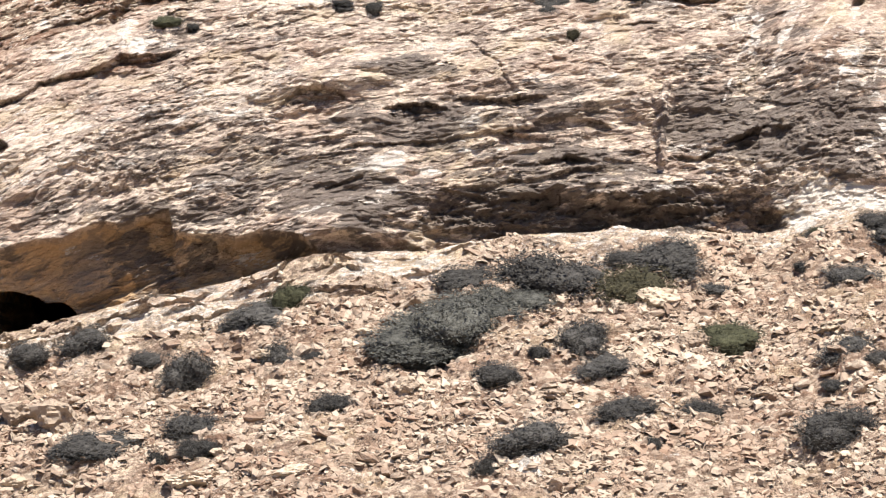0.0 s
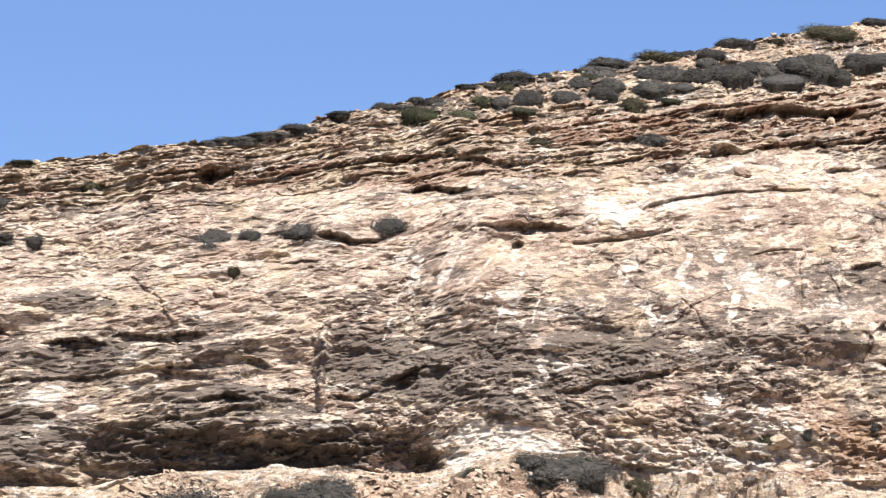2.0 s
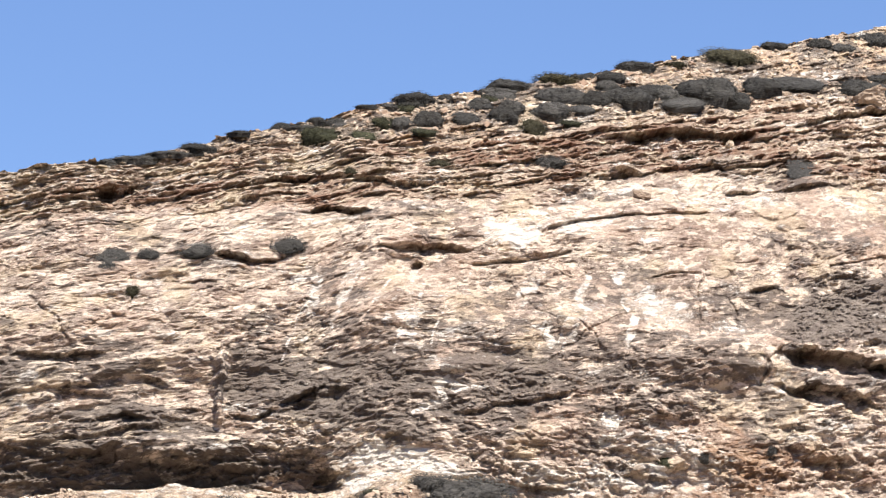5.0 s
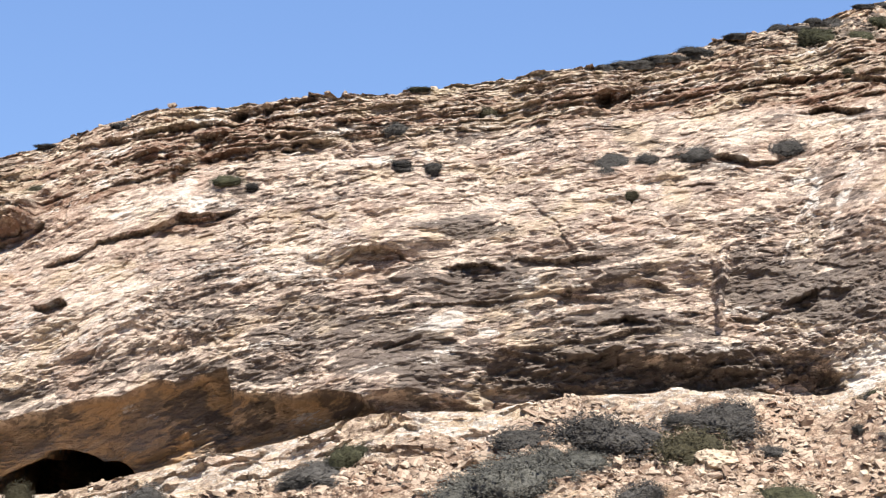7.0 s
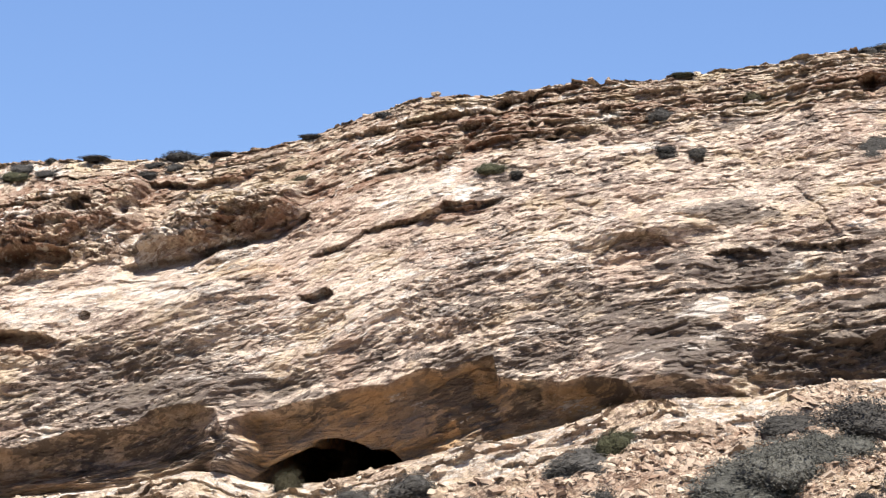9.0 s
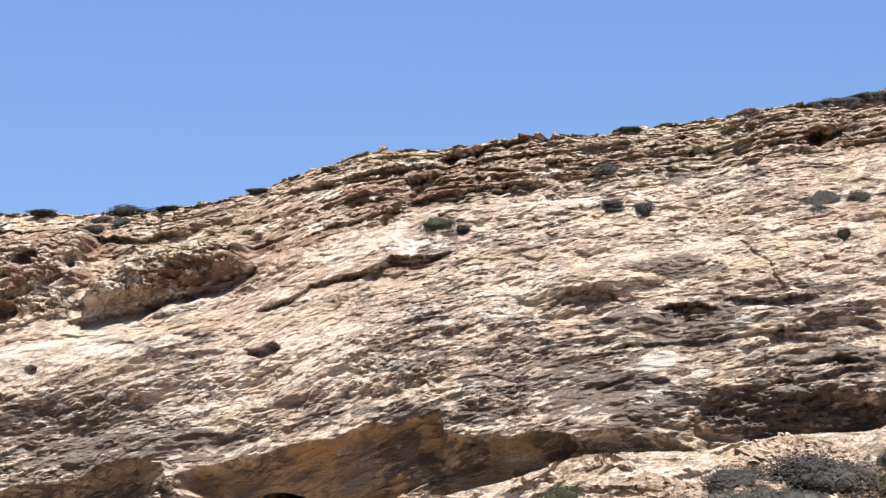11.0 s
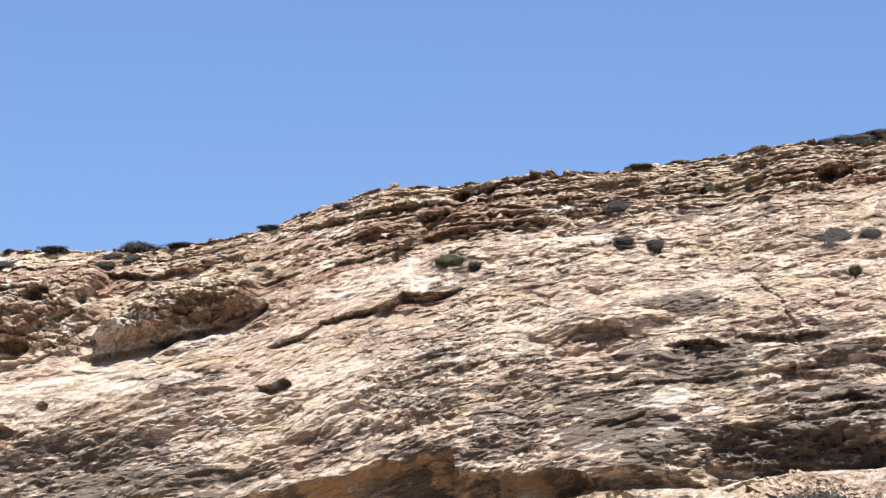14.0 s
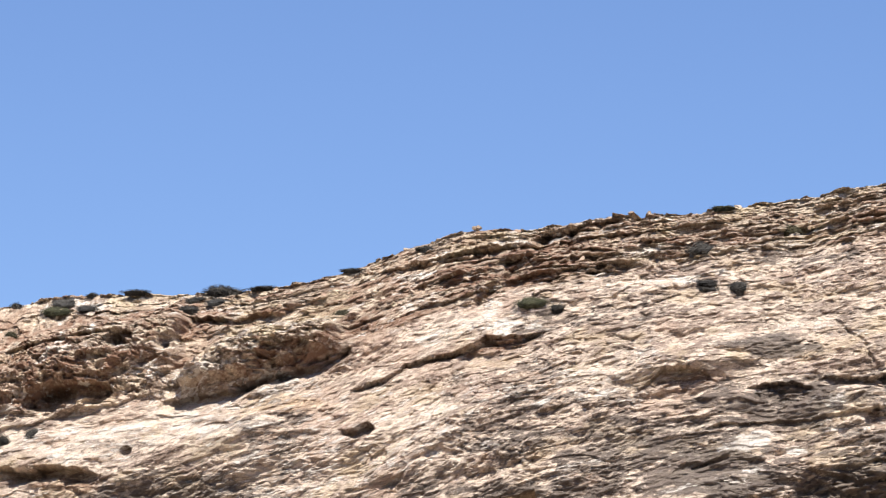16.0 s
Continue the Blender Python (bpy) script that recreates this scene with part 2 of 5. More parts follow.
def perlin(x, y, seed=0):
    x, y = np.broadcast_arrays(np.asarray(x, np.float32), np.asarray(y, np.float32))
    i, j = np.floor(x).astype(np.int32), np.floor(y).astype(np.int32)
    fx, fy = x - i, y - j
    u, v = fx * fx * (3 - 2 * fx), fy * fy * (3 - 2 * fy)

    def corner(a, b):
        k = table[(table[(i + a + seed * 17) & 255] + j + b) & 255]
        return gcos[k] * (fx - a) + gsin[k] * (fy - b)

    top = corner(0, 0) * (1 - u) + corner(1, 0) * u
    low = corner(0, 1) * (1 - u) + corner(1, 1) * u
    return (top * (1 - v) + low * v) * 1.5


def fbm(x, y, octaves=4, seed=0, gain=0.5):
    total, size = 0, 1.0
    for k in range(octaves):
        total = total + size * perlin(x * 2**k, y * 2**k, seed + k * 3)
        size *= gain
    return total


def smooth(v, a, b):
    t = np.clip((v - a) / (b - a), 0, 1)
    return t * t * (3 - 2 * t)


def blocks(x, y, seed=0):
    """Broken pieces: a random number for each piece, and how far a place lies from its piece's edge."""
    i, j = np.floor(x).astype(np.int32), np.floor(y).astype(np.int32)
    best, second, own = np.full(x.shape, 9, np.float32), np.full(x.shape, 9, np.float32), np.zeros(x.shape, np.int32)
    for a in (-1, 0, 1):
        for b in (-1, 0, 1):
            k = table[(table[(i + a + seed * 31) & 255] + j + b) & 255]
            d = np.hypot(i + a + 0.5 + 0.42 * gcos[k] - x, j + b + 0.5 + 0.42 * gsin[k] - y).astype(np.float32)
            closer = d < best
            second = np.where(closer, best, np.minimum(second, d))
            own = np.where(closer, k, own)
            best = np.minimum(best, d)
    return table[(own + 11) & 255].astype(np.float32) / 255, second - best


def row_at(i, z):
    """The row of the net at height z in column i."""
    low = (z - ZB) / (foot[i] - ZB) * NA
    high = NA + (z - foot[i]) / (crest[i] - foot[i]) * (NZ - 1 - NA)
    return int(np.clip(low if z < foot[i] else high, 0, NZ - 1))


WARP_X, WARP_Z = 0.22 * fbm(GX * 0.9, GZ * 1.6, 3, 40), 0.10 * fbm(GX * 0.9, GZ * 1.6, 3, 50)
OUT = np.zeros_like(GX)                                             # how far the rock stands out towards the sea
RISE = np.zeros_like(GX)                                            # how far the roof of a cave rises inwards
BLOCKS = np.zeros_like(GX)                                          # large blocks that stand on the face
TONE = {name: np.zeros_like(GX) for name in ("stain_shade", "white", "ochre", "red", "piece")}
ABOVE = smooth(HF, 0.0, 0.05)
UPPER = smooth(GZ - curve(BEDS, xs)[None, :] + 0.25 * fbm(GX * 0.6, GZ * 0.5, 3, 9), -0.15, 0.45)

BEDDED = UPPER * (1 - 0.85 * smooth(GX, -9.2, -10.8) * smooth(GZ - crest[None, :], -0.5, -1.0))


def columns(x0, x1):
    a, b = np.searchsorted(xs, (x0, x1))
    return slice(max(0, a - 1), min(NX, b + 1))


def ends(x, x0, x1, soft):
    return smooth(x, x0, x0 + soft) * smooth(x, x1, x1 - soft)


def line_at(points, x, shake=0.05, seed=3):
    px, pz = zip(*points)
    return np.interp(x, px, pz) + shake * fbm(x * 1.7, x * 0 + 3.3, 3, seed)


def ledge(points, out, back, soft=0.5, rust=0.0, riser=0.07):
    """A bed whose lip stands out along a line and runs back above it, over a cut-back riser."""
    c = columns(points[0][0], points[-1][0])
    x = xs[c]
    seed = 100 + int(abs(points[0][0]) * 10) % 50
    step = blocks(x * 1.6, x * 0 + 0.5, seed)[0]
    lip = line_at(points, x, 0.06, seed) + 0.035 * fbm(x * 6, x * 0 + 1.1, 3, seed) + 0.05 * (step - 0.5)
    over = GZ[:, c] + 0.5 * WARP_Z[:, c] - lip[None, :]
    keep = (ends(x, points[0][0], points[-1][0], soft) * np.clip(0.85 + 0.55 * fbm(x * 1.1, x * 0 + 2.2, 3, seed + 1) + 0.4 * (step - 0.5), 0.2, 1.5))[None, :]
    OUT[:, c] += out * keep * smooth(over, -0.02, 0.02) * np.exp(-np.maximum(over, 0) / back)
    OUT[:, c] -= 0.5 * out * keep * smooth(over, 0.0, -0.03) * smooth(over, -2.2 * riser, -0.7 * riser)
    if rust:
        TONE["red"][:, c] = np.maximum(TONE["red"][:, c], rust * keep * np.exp(-((over + 0.5 * riser) / (riser + 0.06)) ** 2))


def calm(x, z, rx, rz, much):
    """A patch that has weathered smooth."""
    c, q = blob(x, z, rx, rz)
    keep = smooth(q, 1.3, 0.6)
    OUT[:, c] += much * keep * ((OUT[:, c] * keep).sum() / keep.sum() + 0.1 - OUT[:, c])


def rough(x, z, rx, rz, much, size=0.3):
    """A patch where the rock is broken into small crags."""
    c, q = blob(x, z, rx, rz, 0, 3.0)
    keep = smooth(q, 1.3, 0.5)
    number, edge = blocks(GX[:, c] / size + 2 * WARP_X[:, c], GZ[:, c] / (0.6 * size) + 2 * WARP_Z[:, c], 57)
    chips = blocks(GX[:, c] / (0.45 * size) + 1.2 * WARP_X[:, c] / size, GZ[:, c] / (0.25 * size), 56)[0]
    crag = 0.6 * (number - 0.5) * smooth(edge, 0, 0.15) + 0.3 * (chips - 0.5) + 0.5 * (0.4 - np.abs(fbm(GX[:, c] / size * 0.7, GZ[:, c] / size, 3, 58)))
    OUT[:, c] += much * keep * crag
    SHELF[:, c] += np.where(HF[:, c] <= 0, 4 * much * keep * crag, 0)


def overhang(points, deep, power=0.6, ochre=0.0, rust=0.0, soft=0.6):
    """The rock is cut back below a lip, down to the cliff's foot."""
    c = columns(points[0][0], points[-1][0])
    x = xs[c]
    lip = line_at(points, x, 0.08, 5)[None, :]
    keep = ends(GX[:, c] + 1.4 * WARP_X[:, c], points[0][0], points[-1][0], soft)
    part = np.clip((lip - GZ[:, c]) / np.maximum(lip - foot[None, c], 0.05), 0, 1)
    inside = smooth(lip - GZ[:, c], 0.0, 0.08) * (HF[:, c] > 0) * keep
    OUT[:, c] -= deep * inside * part**power
    TONE["ochre"][:, c] = np.maximum(TONE["ochre"][:, c], ochre * inside)
    TONE["red"][:, c] = np.maximum(TONE["red"][:, c], rust * inside)
    TONE["stain_shade"][:, c] *= 1 - 0.8 * inside * (ochre > 0)
    TONE["white"][:, c] *= 1 - 0.9 * inside


def slab(lower, upper, out, rust=0.0, tuck=0.25, pale=0.0):
    """A block between two lines, standing out with a steep underside."""
    x0, x1 = lower[0][0], lower[-1][0]
    c = columns(x0, x1)
    x = xs[c]
    low, high = line_at(lower, x)[None, :], line_at(upper, x)[None, :]
    z = GZ[:, c]
    keep = ends(GX[:, c] + 1.3 * WARP_X[:, c] + 0.25 * fbm(GX[:, c] * 2.3, z * 2.3, 3, 71), x0 + 0.05, x1 - 0.05, 0.45)
    q = np.clip((z - low) / np.maximum(high - low, 0.1), 0, 1.3)
    body = smooth(z, low - 0.02, low + 0.04) * (0.10 + 0.90 * smooth(q, 0.0, 0.40)) * smooth(q, 1.25, 0.45)
    upright = depth_of(GX[:, c], z) - depth_of(GX[:, c], np.broadcast_to(low, z.shape))
    crag = blocks(GX[:, c] / 0.45 + 2 * WARP_X[:, c], z / 0.22 + 2 * WARP_Z[:, c], 75)[0] - 0.5 + 0.6 * (blocks(GX[:, c] / 0.2, z / 0.1, 76)[0] - 0.5)
    OUT[:, c] += 0.22 * keep * crag * smooth(q, 0.05, 0.2) * smooth(q, 1.2, 0.9)
    BLOCKS[:, c] = np.maximum(BLOCKS[:, c], keep * body * (out + 0.55 * np.clip(upright, 0, 2)))
    OUT[:, c] -= tuck * keep * smooth(z, low, low - 0.04) * smooth(z, low - 0.35, low - 0.1)
    # rusty rock; with pale, its lit top and shaded underside are painted in
    TONE["red"][:, c] = np.maximum(TONE["red"][:, c], rust * keep * body * (1 - 0.9 * (pale > 0) * smooth(q, 0.35, 0.5)))
    if pale:
        lit_top = keep * smooth(q + 0.3 * fbm(GX[:, c] * 2.5, z * 4, 3, 73), 0.42, 0.55) * smooth(q, 1.3, 1.1)
        TONE["red"][:, c] *= 1 - lit_top
        TONE["white"][:, c] = np.maximum(TONE["white"][:, c], pale * lit_top)
        OUT[:, c] += 0.2 * lit_top * fbm(GX[:, c] * 3, z * 5, 3, 74)


def notch(lower, upper, deep):
    """A bed broken away between two lines: cut in sharply under the upper one, running out again towards the lower."""
    x0, x1 = upper[0][0], upper[-1][0]
    c = columns(x0, x1)
    x = xs[c]
    seed = 120 + int(abs(x0) * 10) % 60
    step = blocks(x * 2.6, x * 0 + 0.5, seed)[0]
    low = line_at(lower, x)[None, :]
    high = (line_at(upper, x, 0.05, 8) + 0.04 * fbm(x * 5, x * 0 + 4.4, 3, 9) + 0.06 * (step - 0.5))[None, :]
    z = GZ[:, c] + 0.3 * WARP_Z[:, c]
    keep = ends(x, x0, x1, 0.28 * (x1 - x0))[None, :] ** 0.7 * np.clip(0.9 + 0.5 * (step - 0.5) + 0.5 * fbm(x * 1.9, x * 0 + 5.1, 3, seed), 0.3, 1.4)[None, :]
    q = np.clip((high - z) / np.maximum(high - low, 0.06), 0, 1)
    OUT[:, c] -= deep * keep * smooth(high - z, 0.0, 0.03) * (1 - q**1.6)
    OUT[:, c] += 0.3 * deep * keep * smooth(z - high, -0.02, 0.02) * np.exp(-np.maximum(z - high, 0) / 0.3)
    crag = blocks(GX[:, c] / 0.2, z / 0.09, 59)[0] - 0.5
    OUT[:, c] += 0.12 * keep * crag * smooth(high - z, 0, 0.05) * smooth(z - low, -0.1, 0.05)


def blob(x, z, rx, rz, lean=0.0, ragged=1.0):
    """The columns that a rounded patch touches, and its strength there."""
    r = max(rx, rz) * 1.6 + 0.4
    c = columns(x - r, x + r)
    dx, dz = GX[:, c] - x + ragged * WARP_X[:, c], GZ[:, c] - z + ragged * WARP_Z[:, c]
    dz = dz - lean * dx
    return c, np.sqrt((dx / rx) ** 2 + (dz / rz) ** 2)


def hollow(x, z, rx, rz, deep, lean=0.0, ragged=0.6, above=False):
    c, q = blob(x, z, rx, rz, lean, ragged)
    OUT[:, c] -= deep * smooth(q, 1.08, 0.8) * (ABOVE[:, c] if above else 1)
    if above:
        RISE[:, c] = np.maximum(RISE[:, c], 0.19 * deep * smooth(q, 1.08, 0.8) * ABOVE[:, c] * smooth(GZ[:, c] - z + 0.4 * rz, 0.0, 0.6 * rz))


def bulge(x, z, rx, rz, out, lean=0.0):
    c, q = blob(x, z, rx, rz, lean)
    OUT[:, c] += out * smooth(q, 1.2, 0.3)


# Ragged patches of lichen, lime or red rock, and of painted shade.
def stain_shade(x, z, rx, rz, strength=1.0, lean=0.0, tone="stain_shade"):
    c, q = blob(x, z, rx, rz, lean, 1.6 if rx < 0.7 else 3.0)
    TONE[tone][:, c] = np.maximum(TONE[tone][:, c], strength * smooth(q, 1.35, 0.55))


def groove(points, deep, wide):
    """A crack along a line that may run any way."""
    px = [p[0] for p in points]
    c = columns(min(px) - 0.4, max(px) + 0.4)
    x, z = GX[:, c] + 0.3 * WARP_X[:, c], GZ[:, c] + 0.3 * WARP_Z[:, c]
    near = np.full_like(x, 9)
    for (ax, az_), (bx, bz) in zip(points, points[1:]):
        t = np.clip(((x - ax) * (bx - ax) + (z - az_) * (bz - az_)) / ((bx - ax) ** 2 + (bz - az_) ** 2), 0, 1)
        near = np.minimum(near, np.hypot(x - ax - t * (bx - ax), z - az_ - t * (bz - az_)))
    OUT[:, c] -= deep * smooth(near, wide, wide * 0.3)
    return c, near


def streak(points, wide, strength=0.9):
    c, near = groove(points, 0.0, 0.1)
    TONE["white"][:, c] = np.maximum(TONE["white"][:, c], strength * smooth(near, wide, wide * 0.3))


def drips(x0, x1, z0, z1, strength):
    """Pale runs of lime down the face, leaning a little."""
    c = columns(x0, x1)
    x, z = GX[:, c] - 0.35 * (GZ[:, c] - z0) + 0.3 * WARP_X[:, c], GZ[:, c]
    runs = smooth(fbm(x * 1.9, z * 0.28, 3, 77), 0.12, 0.5)
    TONE["white"][:, c] = np.maximum(TONE["white"][:, c], strength * runs * ends(GX[:, c], x0, x1, 1.5) * smooth(z, z0, z0 + 0.8) * smooth(z, z1, z1 - 0.4))


# broad form and bedding over the whole face
OUT += ABOVE * (0.45 * fbm(GX / 4.5, LAYER / 2.2, 3, 1) + 0.16 * fbm(GX / 1.6, LAYER / 0.6, 3, 2))
BROAD = OUT.copy()
for wave, on_face, on_top, seed in ((1.15, 0.06, 0.20, 11), (0.50, 0.06, 0.25, 12), (0.25, 0.036, 0.20, 13), (0.125, 0.026, 0.13, 14), (0.07, 0.012, 0.07, 15)):
    phase = LAYER / wave + (0.75 - 0.5 * BEDDED) * fbm(GX / (wave * 4), LAYER / (wave * 2.0), 4, seed) + 5
    bed = np.floor(phase)
    lip = 1 - (phase - bed)
    patchy = smooth(perlin(GX / (wave * 3.2) + bed * 5.3, bed * 7.7 + 0.4, seed + 20), -0.05 - 0.35 * BEDDED, 0.5 - 0.3 * BEDDED)
    broken = 0.7 + 0.9 * perlin(GX / (wave * 0.8), bed * 3.1 + 0.7, seed + 30)
    OUT += ABOVE * (on_face + (on_top - on_face) * BEDDED) * lip**1.3 * patchy * broken
    if wave < 0.3:
        kind = perlin(GX / (wave * 9) + bed * 2.7, bed * 5.7 + 0.3, seed + 50)
        TONE["red"] += UPPER * 0.45 * smooth(kind, 0.05, 0.35)
        TONE["white"] += UPPER * 0.28 * smooth(kind, -0.1, -0.4)
for size, much, seed in ((0.9, 0.07, 21), (0.42, 0.042, 22), (0.2, 0.032, 23), (0.1, 0.026, 24)):
    OUT += ABOVE * much * (1 - 2 * np.abs(perlin(GX / (size * 1.9), GZ / (size * 0.6) - 0.15 * GX / size, seed))) * (0.6 + 0.9 * smooth(fbm(GX * 0.5, GZ * 0.6, 2, seed + 5), -0.3, 0.5))
for wide, tall, much, seed in ((0.85, 0.26, 0.075, 91), (0.36, 0.15, 0.085, 92), (0.17, 0.08, 0.055, 95)):
    number, edge = blocks(GX / wide + 0.8 * WARP_X / wide, (LAYER + 0.6 * WARP_Z) / tall, seed)
    OUT += ABOVE * much * (number * 2 - 1) * smooth(edge, 0.0, 0.16) * (0.35 + 0.65 * np.maximum(UPPER, smooth(fbm(GX * 0.4, GZ * 0.5, 2, seed), -0.1, 0.4)))
    TONE["piece"] += ABOVE * 0.34 * number
# dry soil between the shrubs of the shoulder
SOIL = smooth(GZ + 0.2 * fbm(GX * 0.7, GZ * 0.7, 3, 67) - curve(SHOULDER, xs)[None, :], -0.1, 0.35) * smooth(GX, 1.0, 2.5)
OUT = BROAD + (OUT - BROAD) * (1 - 0.35 * SOIL)
TONE["red"] *= 1 - 0.7 * SOIL
TONE["stain_shade"] += 0.8 * SOIL * smooth(fbm(GX * 1.1, GZ * 1.5, 3, 69), -0.5, 0.3)
TONE["ochre"] += 0.35 * SOIL * smooth(fbm(GX * 0.8, GZ * 1.1, 3, 68), -0.3, 0.3)
# the pale middle of the face is smoother
CALM = 1 - 0.18 * (1 - UPPER) * smooth(BED + 0.6 * fbm(GX * 0.3, GZ * 0.4, 3, 99), 1.0, 2.2)
for x, z, rx, rz in ((-14.72, 13.83, 3.10, 0.64), (7.64, 16.36, 3.53, 1.02), (11.05, 16.21, 1.28, 0.86)):
    CALM *= 1 - 0.40 * smooth(np.hypot((GX - x) / rx + 0.5 * WARP_X, (GZ - z) / rz + 0.5 * WARP_Z), 1.1, 0.5)
OUT = BROAD + (OUT - BROAD) * CALM
# bare bedrock next to the foot, loose rubble lower down
BARE = np.interp(GX, (-18, -8, -2, 3.5, 6, 8, 18), (1.35, 1.15, 0.8, 0.45, 0.8, 1.5, 1.6))         # how far the bedrock shows below the foot
ROCKY = smooth(HF + BARE + 0.55 * fbm(GX * 0.45, GZ * 0.8, 4, 33), -0.35, 0.35) * (1 - ABOVE)
LOOSE = (1 - ABOVE) * (1 - ROCKY)
OUT += (1 - ABOVE) * (0.22 + 0.25 * smooth(GX, 5, 8)) * fbm(GX / 2.4, GZ / 1.1, 3, 34)
phase = HF / 0.17 + 0.45 * fbm(GX / 3.0, HF / 0.9, 3, 35) + 0.55 * fbm(GX / 0.55, HF / 0.25, 3, 45) + 40
SHELF = np.zeros_like(GX)
for much, times, seed in ((0.85, 1, 41), (0.6, 0.45, 42)):
    layer = np.floor(phase * times)
    SHELF += much * (1 - (phase * times - layer)) * smooth(perlin(GX * times / 0.8 + 3.7 * layer, layer * 2.3, seed), -0.3, 0.2)
SHELF *= ROCKY * smooth(-HF, 0.0, 0.1) * np.interp(GX, (-4.0, 2.0), (1.0, 0.25))
for wide, much, seed in ((0.7, 0.26, 46), (0.33, 0.2, 47), (0.16, 0.12, 48)):
    number, edge = blocks(GX / wide + 1.5 * WARP_X / wide, (HF + 1.2 * WARP_Z) / (wide * 0.3), seed)
    SHELF += ROCKY * much * (number - 0.4) * smooth(edge, 0.0, 0.22)
OUT += 0.08 * SHELF + ROCKY * 0.11 * fbm(GX / 1.1, HF / 0.12, 4, 36)
for size, much, seed in ((1.1, 0.07, 37), (0.5, 0.045, 38), (0.24, 0.02, 39)):
    OUT += LOOSE * much * (1 - 2.2 * np.abs(perlin(GX / (size * 1.3) + 0.5 * WARP_X, GZ / (size * 0.42), seed)))
for wide, much, seed in ((0.62, 0.085, 93), (0.30, 0.06, 94), (0.15, 0.035, 96)):
    number, edge = blocks(GX / wide + WARP_X / wide, (GZ + WARP_Z) / (wide * 0.42), seed)
    OUT += (LOOSE + 0.5 * ROCKY) * much * (number**1.5 * 1.6 - 0.4) * smooth(edge, 0.02, 0.25)
    TONE["piece"] += (1 - ABOVE) * 0.36 * number
TONE["red"] += UPPER * 0.85 * smooth(fbm(GX * 0.3, BED * 0.9, 3, 60), -0.25, 0.25) * smooth(BED, 7.9, 6.6) + LOOSE * (0.55 + 0.45 * smooth(fbm(GX * 0.6, GZ * 0.9, 3, 61), 0.0, 0.5))
TONE["stain_shade"] += ABOVE * (1 - UPPER) * 0.55 * smooth(fbm(GX * 0.35, GZ * 0.8, 4, 62), 0.1, 0.55)
TONE["white"] += ROCKY * np.interp(GX, (0.0, 3.0), (0.60, 0.42)) * smooth(fbm(GX * 0.4, GZ * 1.2, 3, 63), -0.6, 0.2) + 0.40 * (1 - UPPER) * ABOVE * smooth(fbm(GX * 0.5, GZ * 1.4, 4, 64), 0.2, 0.6)

# features of the face
stain_shade(-15.65, 12.06, 1.41, 0.81, 0.62)
stain_shade(-13.33, 12.72, 1.85, 0.38, 0.62)
stain_shade(-14.91, 11.35, 1.30, 0.65, 0.62)
stain_shade(-2.27, 15.54, 1.04, 0.31, 0.62)
stain_shade(-2.69, 12.74, 1.40, 0.59, 0.62)
stain_shade(-5.01, 13.79, 1.41, 0.49, 0.62)
stain_shade(-7.57, 13.80, 1.09, 0.49, 0.62)
stain_shade(-2.23, 14.49, 1.41, 0.38, 0.62)
stain_shade(-0.36, 14.70, 0.98, 0.20, 0.62)
stain_shade(0.84, 13.50, 0.97, 0.45, 0.62)
stain_shade(-1.12, 12.59, 2.15, 0.54, 0.62)
stain_shade(-3.63, 12.79, 1.40, 0.70, 0.62)
stain_shade(-0.36, 12.64, 1.94, 0.48, 0.62)
stain_shade(1.60, 12.97, 2.15, 0.48, 0.62)
stain_shade(-7.97, 13.70, 0.65, 0.44, 0.62)
stain_shade(5.11, 14.21, 1.52, 0.65, 0.62)
stain_shade(8.20, 14.26, 1.63, 0.60, 0.62)
stain_shade(15.61, 16.54, 1.77, 0.78, 0.62)
stain_shade(14.84, 15.55, 1.53, 0.33, 0.62)
stain_shade(6.01, 15.29, 0.98, 0.49, 0.62)
stain_shade(7.57, 15.33, 0.87, 0.54, 0.62)
stain_shade(0.08, 14.63, 0.98, 0.65, 0.62)
stain_shade(3.46, 14.09, 0.98, 0.60, 0.62)
stain_shade(9.36, 15.13, 1.09, 0.38, 0.62)
stain_shade(2.58, 12.67, 2.58, 0.48, 0.62)
stain_shade(11.26, 14.92, 1.31, 0.44, 0.62)
stain_shade(16.60, 15.02, 0.87, 0.44, 0.62)
stain_shade(-12.38, 13.63, 1.31, 0.24, 0.62)
stain_shade(-14.37, 12.85, 1.63, 0.33, 0.62)
stain_shade(-2.90, 13.56, 0.50, 0.17, 0.7, tone='white')
stain_shade(-2.08, 13.43, 0.30, 0.10, 0.95, tone='white')
stain_shade(8.48, 17.88, 0.95, 0.37, 0.6, tone='white')
stain_shade(5.29, 12.86, 0.38, 0.28, 0.95, tone='white')
stain_shade(6.16, 12.75, 0.32, 0.32, 0.95, tone='white')
stain_shade(5.49, 12.33, 0.48, 0.21, 0.95, tone='white')
stain_shade(9.95, 13.64, 0.32, 0.13, 0.95, tone='white')
stain_shade(10.44, 16.77, 0.20, 0.20, 0.75, tone='white')
stain_shade(10.53, 15.45, 0.10, 0.31, 0.75, tone='white')
stain_shade(8.92, 15.36, 0.14, 0.26, 0.95, tone='white')
stain_shade(6.04, 15.66, 0.11, 0.28, 0.95, tone='white')
stain_shade(-15.85, 13.86, 1.53, 0.27, 0.4, tone='white')
stain_shade(-13.44, 14.69, 0.66, 0.18, 0.6, tone='white')
stain_shade(-17.24, 13.78, 0.99, 0.22, 0.35, tone='white')
